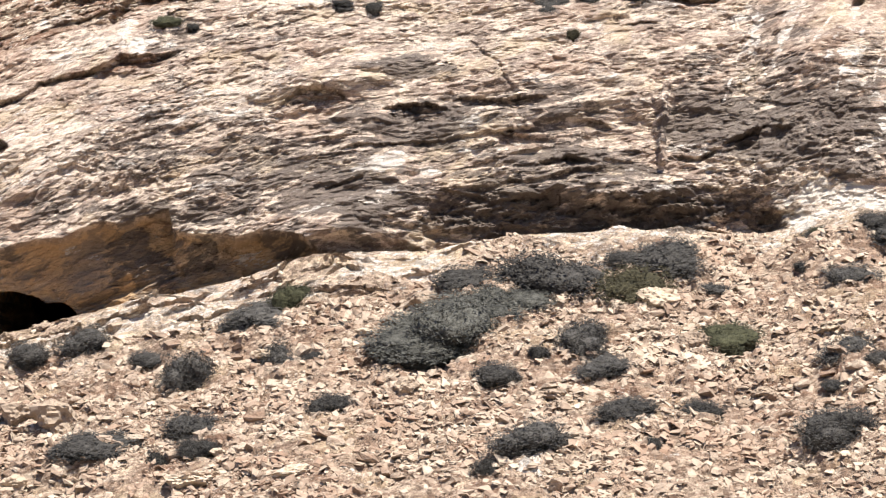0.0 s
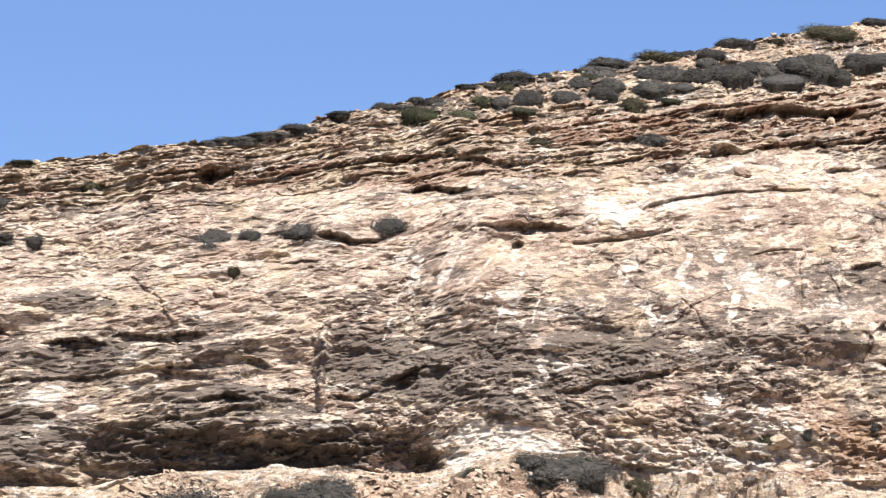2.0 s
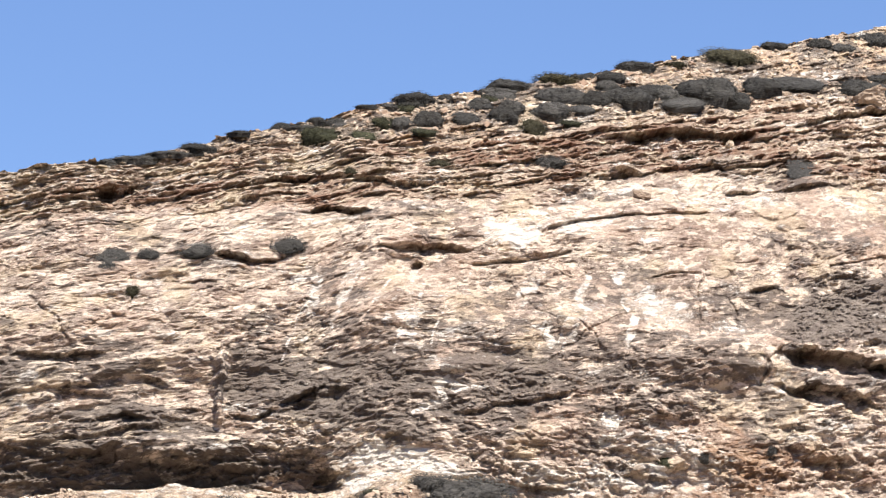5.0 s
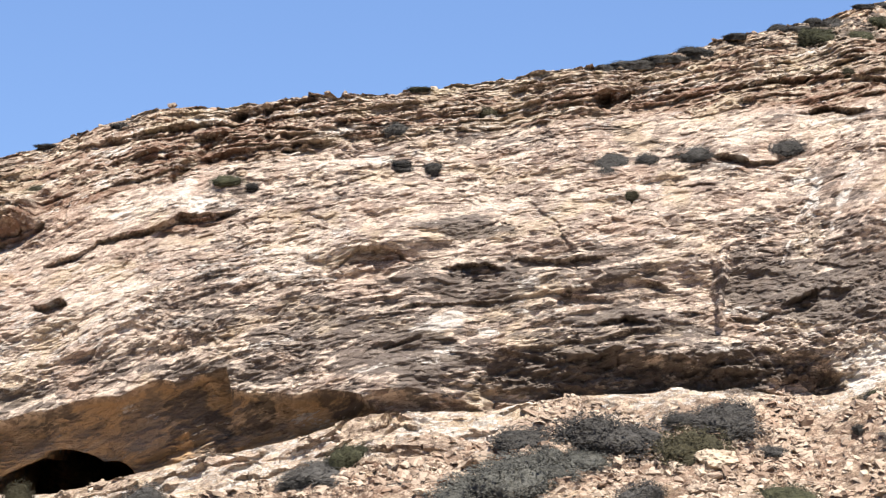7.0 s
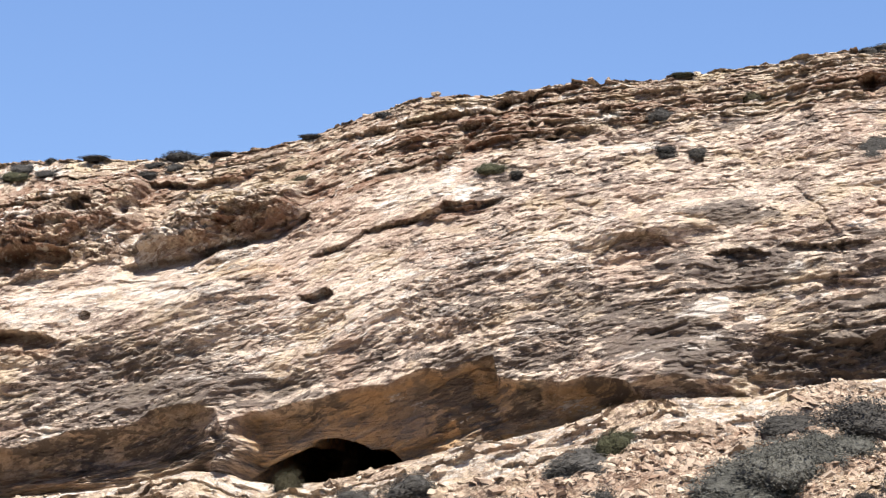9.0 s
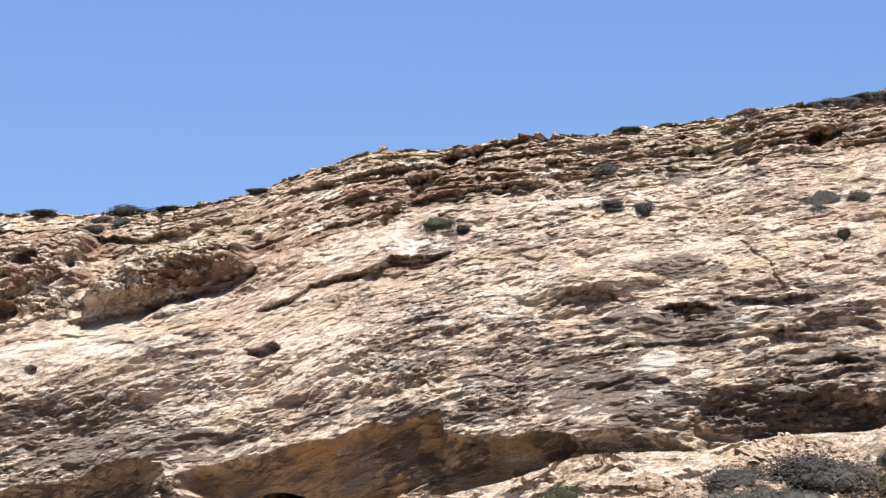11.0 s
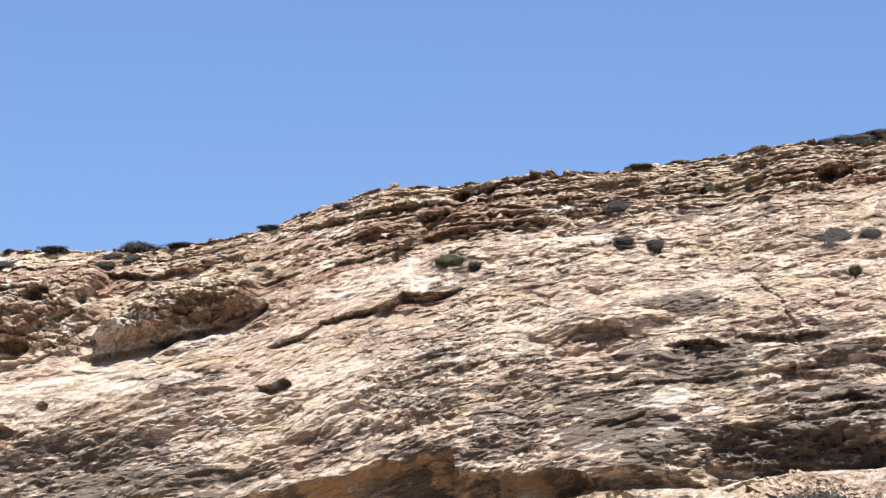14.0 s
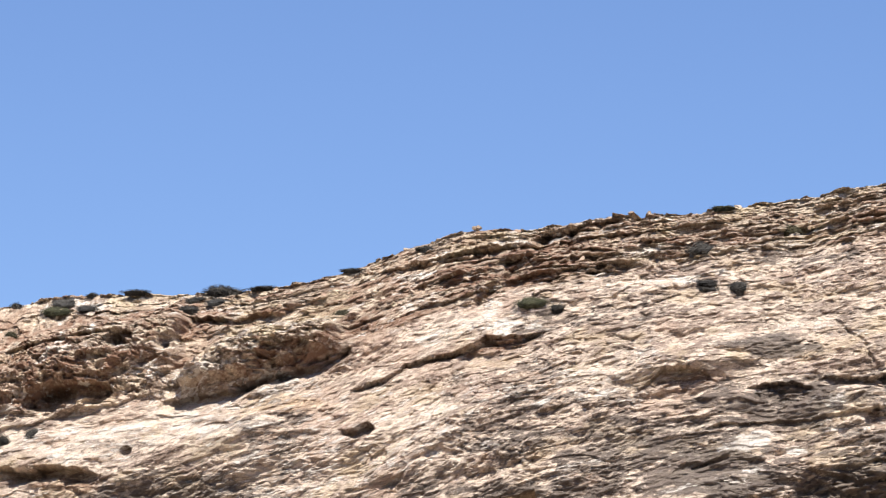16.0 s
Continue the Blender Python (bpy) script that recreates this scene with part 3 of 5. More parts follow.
stain_shade(-8.84, 16.45, 1.46, 0.27, 0.6, tone='white')
stain_shade(-4.47, 17.32, 0.34, 0.09, 0.95, tone='white')
stain_shade(-3.67, 17.44, 0.28, 0.09, 0.95, tone='white')
stain_shade(2.24, 11.86, 1.28, 0.12, 0.6, tone='white')
stain_shade(0.09, 11.91, 0.64, 0.10, 0.6, tone='white')
stain_shade(5.40, 12.61, 0.64, 0.32, 0.6, tone='white')
stain_shade(6.38, 12.72, 0.38, 0.32, 0.95, tone='white')
stain_shade(3.95, 11.76, 0.64, 0.13, 0.6, tone='white')
stain_shade(9.81, 18.16, 1.35, 0.25, 0.6, tone='white')
stain_shade(4.71, 18.09, 1.01, 0.10, 0.6, tone='white')
stain_shade(12.09, 19.22, 1.85, 0.14, 0.6, tone='white')
stain_shade(0.29, 15.35, 0.65, 0.11, 0.6, tone='white')
stain_shade(-7.01, 10.70, 1.28, 0.13, 0.6, tone='white')
stain_shade(-8.93, 10.22, 1.28, 0.11, 0.6, tone='white')
stain_shade(-15.80, 11.25, 0.16, 0.22, 0.95, tone='white')
stain_shade(6.87, 14.29, 0.13, 0.17, 0.95, tone='white')
stain_shade(-0.14, 6.82, 0.42, 0.13, 0.95, tone='white')
stain_shade(-2.88, 6.63, 0.33, 0.09, 0.95, tone='white')
stain_shade(15.49, 13.08, 0.86, 0.22, 0.6, tone='white')
stain_shade(11.35, 13.02, 0.65, 0.17, 0.6, tone='white')
stain_shade(14.17, 13.29, 0.76, 0.15, 0.6, tone='white')
stain_shade(1.49, 15.25, 0.55, 0.09, 0.6, tone='white')
stain_shade(11.06, 16.28, 0.37, 0.40, 0.62, tone='white')
stain_shade(11.39, 16.15, 0.26, 0.35, 0.62, tone='white')
stain_shade(10.57, 15.85, 0.13, 0.33, 0.62, tone='white')
stain_shade(-12.17, 13.66, 1.85, 0.76, 0.42, tone='white')
stain_shade(-13.83, 14.88, 1.77, 0.66, 0.42, tone='white')
stain_shade(-9.70, 13.63, 1.85, 0.65, 0.42, tone='white')
stain_shade(-10.27, 14.68, 1.54, 0.44, 0.42, tone='white')
stain_shade(-6.62, 15.01, 1.76, 0.55, 0.42, tone='white')
stain_shade(-11.33, 12.71, 1.52, 0.33, 0.42, tone='white')
stain_shade(-9.96, 14.09, 1.75, 0.44, 0.42, tone='white')
stain_shade(-11.48, 13.27, 2.18, 0.44, 0.42, tone='white')
stain_shade(-12.08, 14.70, 0.66, 0.24, 0.35, tone='ochre')
stain_shade(-8.49, 11.94, 0.65, 0.43, 0.7, tone='ochre')
stain_shade(13.38, 16.41, 0.66, 0.66, 0.2, tone='ochre')
stain_shade(12.77, 12.69, 0.97, 0.54, 0.9, tone='red')
stain_shade(14.45, 12.71, 0.97, 0.38, 0.9, tone='red')
stain_shade(6.82, 17.44, 1.00, 0.16, 0.9, tone='red')
stain_shade(3.30, 17.12, 0.89, 0.13, 0.9, tone='red')
stain_shade(12.14, 20.92, 1.67, 0.24, 0.9, tone='red')
stain_shade(15.43, 21.82, 1.46, 0.27, 0.9, tone='red')
stain_shade(-16.61, 15.79, 1.46, 0.79, 0.9, tone='red')
stain_shade(-13.02, 15.75, 1.56, 0.45, 1.3, tone='red')
stain_shade(9.43, 14.41, 1.09, 0.33, 0.5, tone='red')
stain_shade(8.92, 13.09, 0.97, 0.27, 0.5, tone='red')
stain_shade(-9.02, 14.95, 0.66, 0.13, 0.9, tone='red')
stain_shade(1.18, 19.00, 1.83, 0.25, 0.9, tone='red')
streak([(6.24, 13.69), (6.64, 14.05), (6.87, 14.45)], 0.104, 0.75)
streak([(10.48, 15.15), (10.59, 15.78)], 0.083, 0.75)
drips(3.14, 12.71, 14.67, 17.24, 0.62)
stain_shade(9.90, 16.17, 3.63, 0.93, 0.42, tone='red')
stain_shade(14.04, 18.03, 3.16, 0.79, 0.38, tone='red')
stain_shade(6.50, 16.31, 2.74, 0.66, 0.35, tone='red')
stain_shade(-9.08, 15.73, 2.23, 0.78, 0.35, tone='red')
stain_shade(-11.83, 14.73, 1.99, 0.55, 0.35, tone='red')
stain_shade(-4.96, 13.24, 2.06, 0.60, 0.75)
stain_shade(-3.11, 14.44, 1.63, 0.44, 0.7)
stain_shade(-7.05, 12.64, 1.73, 0.43, 0.7)
stain_shade(-14.65, 12.78, 1.41, 0.44, 0.7)
# grey tone standing for the shade in the left alcove
stain_shade(-15.09, 10.89, 2.05, 0.48, 0.6)
stain_shade(-12.51, 12.18, 2.06, 0.39, 0.9)
stain_shade(-13.47, 12.84, 1.41, 0.43, 0.7)
stain_shade(-13.95, 11.85, 1.19, 0.43, 0.9)
rough(-12.79, 15.74, 1.78, 0.56, 0.34, 0.28)
rough(-16.97, 15.25, 1.90, 0.78, 0.3, 0.3)
stain_shade(-3.45, 12.60, 1.08, 0.75, 0.95)
stain_shade(-2.52, 14.25, 0.82, 0.35, 0.95)
stain_shade(0.60, 13.60, 0.81, 0.32, 0.95)
stain_shade(4.28, 14.27, 1.41, 0.52, 0.95)
stain_shade(7.92, 14.34, 1.30, 0.39, 0.95)
stain_shade(-0.64, 12.54, 1.61, 0.45, 0.95)
stain_shade(2.83, 12.56, 2.04, 0.48, 0.95)
stain_shade(-3.58, 13.42, 0.76, 0.32, 0.95)
stain_shade(-2.56, 15.60, 0.99, 0.27, 0.95)
hollow(-11.62, 12.12, 0.87, 0.22, 0.1)
stain_shade(-6.92, 11.00, 0.86, 0.11, 0.8)
stain_shade(-8.40, 18.10, 2.66, 0.46, 1.3, lean=0.2, tone='red')
stain_shade(-5.99, 18.32, 1.38, 0.34, 0.9, lean=0.2, tone='red')
stain_shade(-9.86, 17.93, 1.39, 0.30, 0.9, lean=0.2, tone='red')
rough(-16.94, 15.67, 2.13, 0.90, 0.3, 0.35)
rough(-15.88, 16.54, 1.82, 0.45, 0.25, 0.3)
rough(-12.83, 16.02, 1.68, 0.45, 0.14, 0.25)
rough(12.77, 12.63, 1.18, 0.65, 0.3, 0.3)
rough(14.56, 12.71, 1.40, 0.54, 0.25, 0.3)
rough(15.34, 13.79, 1.73, 0.43, 0.15, 0.25)
rough(3.24, 12.45, 1.93, 0.34, 0.55, 0.35)
rough(1.10, 12.62, 1.90, 0.32, 0.50, 0.40)
rough(-1.09, 12.50, 1.29, 0.37, 0.34, 0.3)
rough(15.61, 16.54, 1.77, 0.78, 0.12, 0.14)
rough(-8.12, 13.46, 0.98, 0.54, 0.15, 0.22)
rough(5.11, 14.21, 1.52, 0.65, 0.15, 0.2)
rough(8.19, 14.14, 1.73, 0.49, 0.14, 0.2)
rough(3.12, 12.79, 1.72, 0.43, 0.15, 0.25)
rough(-15.13, 11.35, 1.73, 0.86, 0.14, 0.3)
rough(9.69, 12.99, 2.16, 0.54, 0.16, 0.25)
groove([(-7.07, 13.85), (-7.45, 13.50), (-7.71, 13.04)], 0.05, 0.05)
groove([(-7.33, 13.79), (-7.71, 13.43), (-8.00, 12.99)], 0.05, 0.05)
groove([(-7.60, 13.72), (-7.98, 13.35), (-8.28, 12.93)], 0.05, 0.05)
groove([(-7.87, 13.66), (-8.24, 13.28), (-8.57, 12.88)], 0.05, 0.05)
groove([(2.55, 15.10), (2.47, 14.75), (2.50, 14.30), (2.44, 13.95), (2.43, 13.50)], -0.24, 0.10)
stain_shade(-17.15, 15.97, 2.37, 1.01, 1.1, tone='red')
stain_shade(-16.18, 13.74, 1.64, 0.22, 0.45, tone='white')
stain_shade(-16.78, 13.08, 0.98, 0.22, 0.9, tone='red')
stain_shade(2.70, 12.48, 2.36, 0.30, 0.75)
stain_shade(-0.98, 12.53, 1.29, 0.32, 0.75)
stain_shade(14.45, 16.23, 0.79, 0.68, 0.8)
stain_shade(15.65, 16.19, 1.05, 0.64, 0.8)
stain_shade(16.37, 16.84, 1.00, 0.44, 0.8)
stain_shade(14.36, 15.47, 0.87, 0.20, 0.9)
stain_shade(15.49, 15.36, 0.98, 0.24, 0.9)
stain_shade(12.60, 14.77, 0.54, 0.30, 0.9)
stain_shade(5.55, 14.63, 1.41, 0.49, 0.85)
stain_shade(6.86, 14.23, 1.30, 0.54, 0.8)
stain_shade(8.22, 14.74, 1.20, 0.43, 0.8)
stain_shade(4.44, 13.69, 1.30, 0.43, 0.8)
stain_shade(9.77, 14.53, 1.09, 0.38, 0.75)
stain_shade(7.28, 13.41, 1.62, 0.38, 0.6)
stain_shade(3.47, 14.80, 0.87, 0.44, 0.7)
stain_shade(11.43, 14.20, 1.19, 0.33, 0.6)
stain_shade(15.01, 16.45, 1.22, 0.61, 0.62)
stain_shade(16.47, 16.77, 1.44, 0.56, 0.62)
stain_shade(15.56, 15.70, 1.54, 0.27, 0.8)
stain_shade(17.26, 16.09, 0.88, 0.55, 0.7)
stain_shade(5.29, 12.86, 0.43, 0.28, 0.88, tone='white')
stain_shade(6.21, 12.75, 0.34, 0.34, 0.88, tone='white')
stain_shade(5.49, 12.36, 0.54, 0.19, 0.88, tone='white')
stain_shade(6.80, 12.35, 0.43, 0.17, 0.88, tone='white')
stain_shade(9.78, 12.03, 1.82, 0.64, 0.42, tone='white')
stain_shade(8.34, 12.00, 0.64, 0.32, 0.42, tone='white')
rough(9.40, 11.81, 2.13, 0.80, 0.26, 0.3)
rough(7.84, 12.37, 1.29, 0.54, 0.2, 0.25)
rough(10.33, 11.19, 1.47, 0.63, 0.25, 0.35)
rough(5.53, 12.84, 1.18, 0.75, 0.16, 0.2)
stain_shade(2.48, 14.19, 0.15, 0.65, 0.6)
stain_shade(8.40, 17.80, 0.86, 0.31, 1.15, tone='white')
stain_shade(14.69, 20.08, 1.62, 0.56, 0.7, tone='red')
stain_shade(14.63, 19.89, 1.62, 0.67, 0.42)
stain_shade(14.46, 17.71, 1.30, 0.56, 0.5)
stain_shade(5.76, 18.12, 1.84, 0.45, 0.4)
stain_shade(10.65, 16.33, 1.30, 0.67, 0.5)
# next four: dark grey rock plus painted shadow of an overhang not built
stain_shade(3.50, 14.40, 0.97, 0.56, 1.1)
stain_shade(4.59, 13.93, 1.19, 0.45, 1.1)
stain_shade(5.58, 14.52, 0.86, 0.56, 0.9)
stain_shade(5.66, 13.45, 1.30, 0.34, 0.8)
stain_shade(14.66, 15.64, 0.76, 0.28, 0.8)
stain_shade(12.92, 16.16, 1.19, 0.78, 0.62)
stain_shade(11.31, 15.09, 2.16, 0.50, 0.6)
stain_shade(9.60, 14.82, 2.38, 0.50, 0.62)
stain_shade(9.17, 16.34, 2.48, 0.67, 0.4)
stain_shade(7.96, 15.52, 2.16, 0.56, 0.5)
stain_shade(11.01, 14.12, 1.73, 0.45, 0.55)
stain_shade(12.68, 14.02, 1.19, 0.45, 0.5)
stain_shade(4.18, 15.49, 1.51, 0.45, 0.5)
stain_shade(13.86, 13.44, 1.19, 0.50, 0.5)
stain_shade(0.65, 13.61, 0.86, 0.50, 0.85)
stain_shade(8.00, 16.03, 2.81, 0.78, 0.35, tone='red')
stain_shade(10.30, 13.52, 1.94, 0.45, 0.6, tone='red')
stain_shade(12.58, 12.72, 0.97, 0.78, 1.6, tone='red')
stain_shade(12.58, 12.72, 0.97, 0.78, 0.22, tone='ochre')
stain_shade(5.75, 16.16, 2.16, 0.67, 0.3, tone='red')
stain_shade(11.28, 11.88, 0.97, 0.34, 1.2, tone='red')
stain_shade(5.43, 12.87, 0.49, 0.25, 1.4, tone='white')
stain_shade(6.24, 12.87, 0.30, 0.25, 1.3, tone='white')
stain_shade(5.19, 12.22, 0.27, 0.22, 1.2, tone='white')
stain_shade(6.28, 12.41, 0.43, 0.11, 1.1, tone='white')
stain_shade(10.04, 13.69, 0.35, 0.11, 1.2, tone='white')
streak([(6.87, 14.47), (6.62, 14.27), (6.78, 13.98), (6.38, 13.79), (6.13, 13.64)], 0.07, 1.3)
stain_shade(-8.13, 16.49, 1.08, 0.18, 0.9, tone='white')
stain_shade(-14.17, 14.13, 0.86, 0.16, 0.7, tone='white')
stain_shade(-16.26, 16.57, 1.94, 0.56, 1.1, tone='red')
stain_shade(-17.22, 15.26, 1.19, 0.56, 1.1, tone='red')
stain_shade(-12.79, 15.74, 1.51, 0.45, 0.7, tone='red')
ledge([(-3.98, 13.91), (-2.22, 14.02), (-0.80, 14.17), (0.30, 14.04)], 0.18, 0.3)
ledge([(-0.79, 13.11), (0.08, 13.22), (1.49, 13.38)], 0.2, 0.3)
ledge([(-2.00, 13.07), (-0.58, 12.75), (0.84, 12.98)], 0.15, 0.3)
ledge([(7.57, 17.11), (8.53, 17.21), (9.59, 17.45)], 0.05, 1.0, riser=0.03)
groove([(7.60, 17.08), (8.06, 17.12), (8.52, 17.17), (9.11, 17.29), (9.59, 17.42)], 0.18, 0.05)
ledge([(9.17, 18.02), (10.19, 18.31), (11.43, 18.52), (12.67, 18.68)], 0.05, 1.0, riser=0.03)
groove([(9.17, 17.99), (9.69, 18.18), (10.18, 18.28), (10.80, 18.39), (11.42, 18.48), (12.17, 18.60), (12.66, 18.62)], 0.16, 0.042)
ledge([(12.95, 19.26), (14.70, 19.42), (15.88, 19.66)], 0.2, 0.3)
ledge([(12.40, 19.95), (14.33, 20.27), (16.30, 20.55)], 0.25, 0.3, rust=0.5)
ledge([(4.88, 19.99), (5.81, 20.03)], 0.3, 0.2)
ledge([(2.58, 19.11), (4.48, 19.43), (6.29, 19.15), (7.42, 19.48)], 0.3, 0.25, rust=0.8)
ledge([(1.50, 16.42), (2.62, 16.64)], 0.15, 0.2)
ledge([(10.22, 19.56), (11.77, 19.91)], 0.3, 0.2, rust=0.6)
ledge([(12.95, 16.54), (13.90, 16.73)], 0.12, 0.2)
ledge([(11.14, 16.84), (12.09, 16.97)], 0.1, 0.2)
ledge([(6.84, 13.64), (8.41, 13.97), (9.54, 14.29)], 0.22, 0.3)
ledge([(-14.08, 14.26), (-13.13, 14.24)], 0.15, 0.3)
ledge([(-11.22, 14.94), (-10.77, 15.06)], 0.1, 0.2)
ledge([(-12.51, 16.16), (-11.86, 16.32), (-10.38, 16.96)], 0.2, 0.3, rust=0.6)
ledge([(-15.24, 17.19), (-13.62, 16.79), (-12.45, 16.94)], 0.3, 0.3, rust=0.7)
ledge([(-18.50, 16.04), (-17.22, 16.48), (-15.51, 16.52)], 0.3, 0.4, rust=0.8)
rough(14.79, 15.17, 1.53, 0.28, 0.22, 0.25)
rough(15.26, 15.97, 1.76, 0.66, 0.15, 0.15)
rough(12.67, 21.03, 2.27, 0.22, 0.22, 0.2)
rough(7.53, 14.13, 2.82, 0.54, 0.14, 0.3)
hollow(-15.31, 13.77, 0.16, 0.08, 0.2)
rough(-16.79, 13.14, 1.09, 0.28, 0.2, 0.2)
stain_shade(-4.25, 14.91, 0.60, 0.12, 0.7, tone='red')
hollow(-6.18, 13.31, 0.33, 0.11, 0.1)
hollow(6.38, 16.96, 0.13, 0.07, 0.3)
hollow(-1.01, 12.12, 1.18, 0.19, 0.15)
hollow(-15.73, 16.28, 0.25, 0.20, 0.3)
hollow(-17.06, 15.12, 0.45, 0.16, 0.25)
bulge(0.79, 13.56, 0.86, 0.38, 0.3)
bulge(2.48, 14.31, 0.16, 0.71, 0.34)
bulge(12.05, 14.94, 1.31, 0.65, 0.3)
bulge(1.50, 12.89, 1.29, 0.32, 0.3)
groove([(-1.25, 16.23), (-0.74, 15.61), (-0.52, 15.22)], 0.08, 0.05)
# overhang and cave at the cliff's foot
overhang([(-12.29, 11.37), (-11.82, 11.66), (-11.02, 11.78), (-10.43, 11.92), (-9.83, 12.09), (-9.24, 12.20), (-8.65, 12.40), (-8.20, 12.48), (-7.68, 12.60), (-7.15, 12.78), (-7.05, 12.35), (-6.69, 12.17), (-5.94, 12.13), (-5.35, 12.16), (-4.46, 12.07), (-4.06, 11.75)], 1.75, 0.3, ochre=0.9, soft=0.5)
overhang([(-17.65, 10.80), (-16.33, 11.01), (-15.24, 11.35), (-14.58, 11.40), (-14.14, 11.51), (-13.89, 11.76), (-13.16, 11.91), (-12.59, 11.76), (-12.25, 11.08)], 1.6, 0.32, ochre=0.4, soft=0.7)
bulge(-12.06, 11.02, 0.21, 0.75, 0.35)
stain_shade(-7.89, 11.98, 0.54, 0.50, 0.95)
stain_shade(-5.35, 11.76, 0.97, 0.20, 0.5, tone='white')
stain_shade(-8.76, 11.88, 0.65, 0.22, 0.35, tone='white')
stain_shade(-6.50, 11.84, 0.27, 0.39, 0.8)
stain_shade(-4.70, 11.98, 0.43, 0.17, 0.7)
stain_shade(-10.53, 11.73, 0.65, 0.34, 0.6)
hollow(-10.99, 10.49, 0.94, 0.43, 9.0, lean=0.3, above=True)
hollow(-10.19, 10.71, 0.68, 0.47, 9.0, above=True)
hollow(-9.47, 10.74, 0.43, 0.32, 9.0, above=True)
stain_shade(-7.5, 11.65, 0.59, 0.64, 0.9)
stain_shade(-8.39, 11.61, 0.28, 0.59, 0.5)
stain_shade(-4.88, 12.06, 0.43, 0.32, 0.7)
# shade painted into the left alcove, two patches
stain_shade(-13.31, 11.03, 0.96, 0.53, 0.8)
stain_shade(-15.2, 10.94, 1.18, 0.64, 0.7)
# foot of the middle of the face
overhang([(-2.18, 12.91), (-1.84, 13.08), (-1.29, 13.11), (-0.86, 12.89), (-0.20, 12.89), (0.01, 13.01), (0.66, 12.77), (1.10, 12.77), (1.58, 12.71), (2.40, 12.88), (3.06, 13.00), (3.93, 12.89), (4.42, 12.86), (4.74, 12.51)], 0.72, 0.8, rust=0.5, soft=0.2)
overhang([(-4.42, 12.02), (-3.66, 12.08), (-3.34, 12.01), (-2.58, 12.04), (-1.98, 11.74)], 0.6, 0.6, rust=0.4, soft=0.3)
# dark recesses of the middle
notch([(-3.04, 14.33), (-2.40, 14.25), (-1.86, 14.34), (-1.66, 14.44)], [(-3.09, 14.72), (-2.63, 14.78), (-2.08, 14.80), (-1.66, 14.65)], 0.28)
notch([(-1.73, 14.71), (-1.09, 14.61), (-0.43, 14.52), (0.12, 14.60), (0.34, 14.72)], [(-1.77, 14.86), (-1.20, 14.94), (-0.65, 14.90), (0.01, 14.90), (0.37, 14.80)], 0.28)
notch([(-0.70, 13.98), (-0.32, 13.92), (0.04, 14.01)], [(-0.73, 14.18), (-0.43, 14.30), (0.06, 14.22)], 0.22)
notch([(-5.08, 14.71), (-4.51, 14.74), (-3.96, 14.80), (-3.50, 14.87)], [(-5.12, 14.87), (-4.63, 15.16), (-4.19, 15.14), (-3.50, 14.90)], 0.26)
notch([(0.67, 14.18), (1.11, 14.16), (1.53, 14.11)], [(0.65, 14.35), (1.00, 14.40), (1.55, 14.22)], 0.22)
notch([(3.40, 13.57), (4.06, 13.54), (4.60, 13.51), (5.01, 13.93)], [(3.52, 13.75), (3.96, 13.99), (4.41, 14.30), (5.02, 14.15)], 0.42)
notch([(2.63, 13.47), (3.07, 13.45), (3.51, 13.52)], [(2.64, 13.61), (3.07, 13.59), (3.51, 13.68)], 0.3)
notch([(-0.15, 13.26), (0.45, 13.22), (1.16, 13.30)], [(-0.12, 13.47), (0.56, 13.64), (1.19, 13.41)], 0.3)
# dark tone painted into the niche, standing for its shade
stain_shade(4.18, 13.95, 1.02, 0.43, 1.0)
stain_shade(5.94, 14.33, 1.18, 0.51, 0.9)
stain_shade(8.15, 14.41, 1.28, 0.48, 0.95)
stain_shade(7.24, 13.81, 1.39, 0.43, 0.8)
stain_shade(0.56, 13.59, 0.80, 0.36, 1.0)
stain_shade(-2.37, 15.55, 0.53, 0.30, 0.9)
stain_shade(-3.06, 13.97, 1.60, 0.64, 0.55)
stain_shade(-3.68, 12.8, 1.39, 0.59, 0.85)
# painted shade across the two long recesses
stain_shade(-1.97, 14.62, 1.18, 0.32, 0.8)
# ledge with the pale top
ledge([(-11.06, 14.96), (-10.63, 15.18), (-10.29, 15.28), (-10.05, 15.56), (-9.99, 15.68), (-9.50, 15.81), (-9.01, 15.86), (-8.54, 16.00), (-8.34, 16.15), (-7.64, 16.14), (-7.00, 16.31)], 0.26, 1.5, rust=0.7, riser=0.06)
ledge([(-9.08, 15.84), (-8.53, 15.97), (-8.34, 16.11), (-7.64, 16.10), (-7.08, 16.26)], 0.16, 0.6, rust=1.0, riser=0.15)
groove([(-7.08, 15.30), (-6.88, 15.42), (-6.65, 15.49)], 0.12, 0.04)
groove([(-6.23, 15.41), (-5.93, 15.52), (-5.68, 15.56)], 0.1, 0.04)
groove([(-3.98, 13.05), (-3.71, 13.18), (-3.38, 13.27)], 0.15, 0.06)
hollow(-10.74, 14.19, 0.37, 0.17, 0.55, lean=0.2, ragged=1.9)
notch([(-17.93, 12.91), (-16.91, 13.00), (-16.23, 13.01), (-15.63, 13.00)], [(-17.97, 13.27), (-17.18, 13.37), (-16.50, 13.43), (-15.66, 13.28)], 0.55)
# beds under the ridge
notch([(-7.66, 18.21), (-7.20, 18.23), (-6.61, 18.58)], [(-7.73, 18.96), (-7.33, 19.09), (-6.69, 19.14)], 0.55)
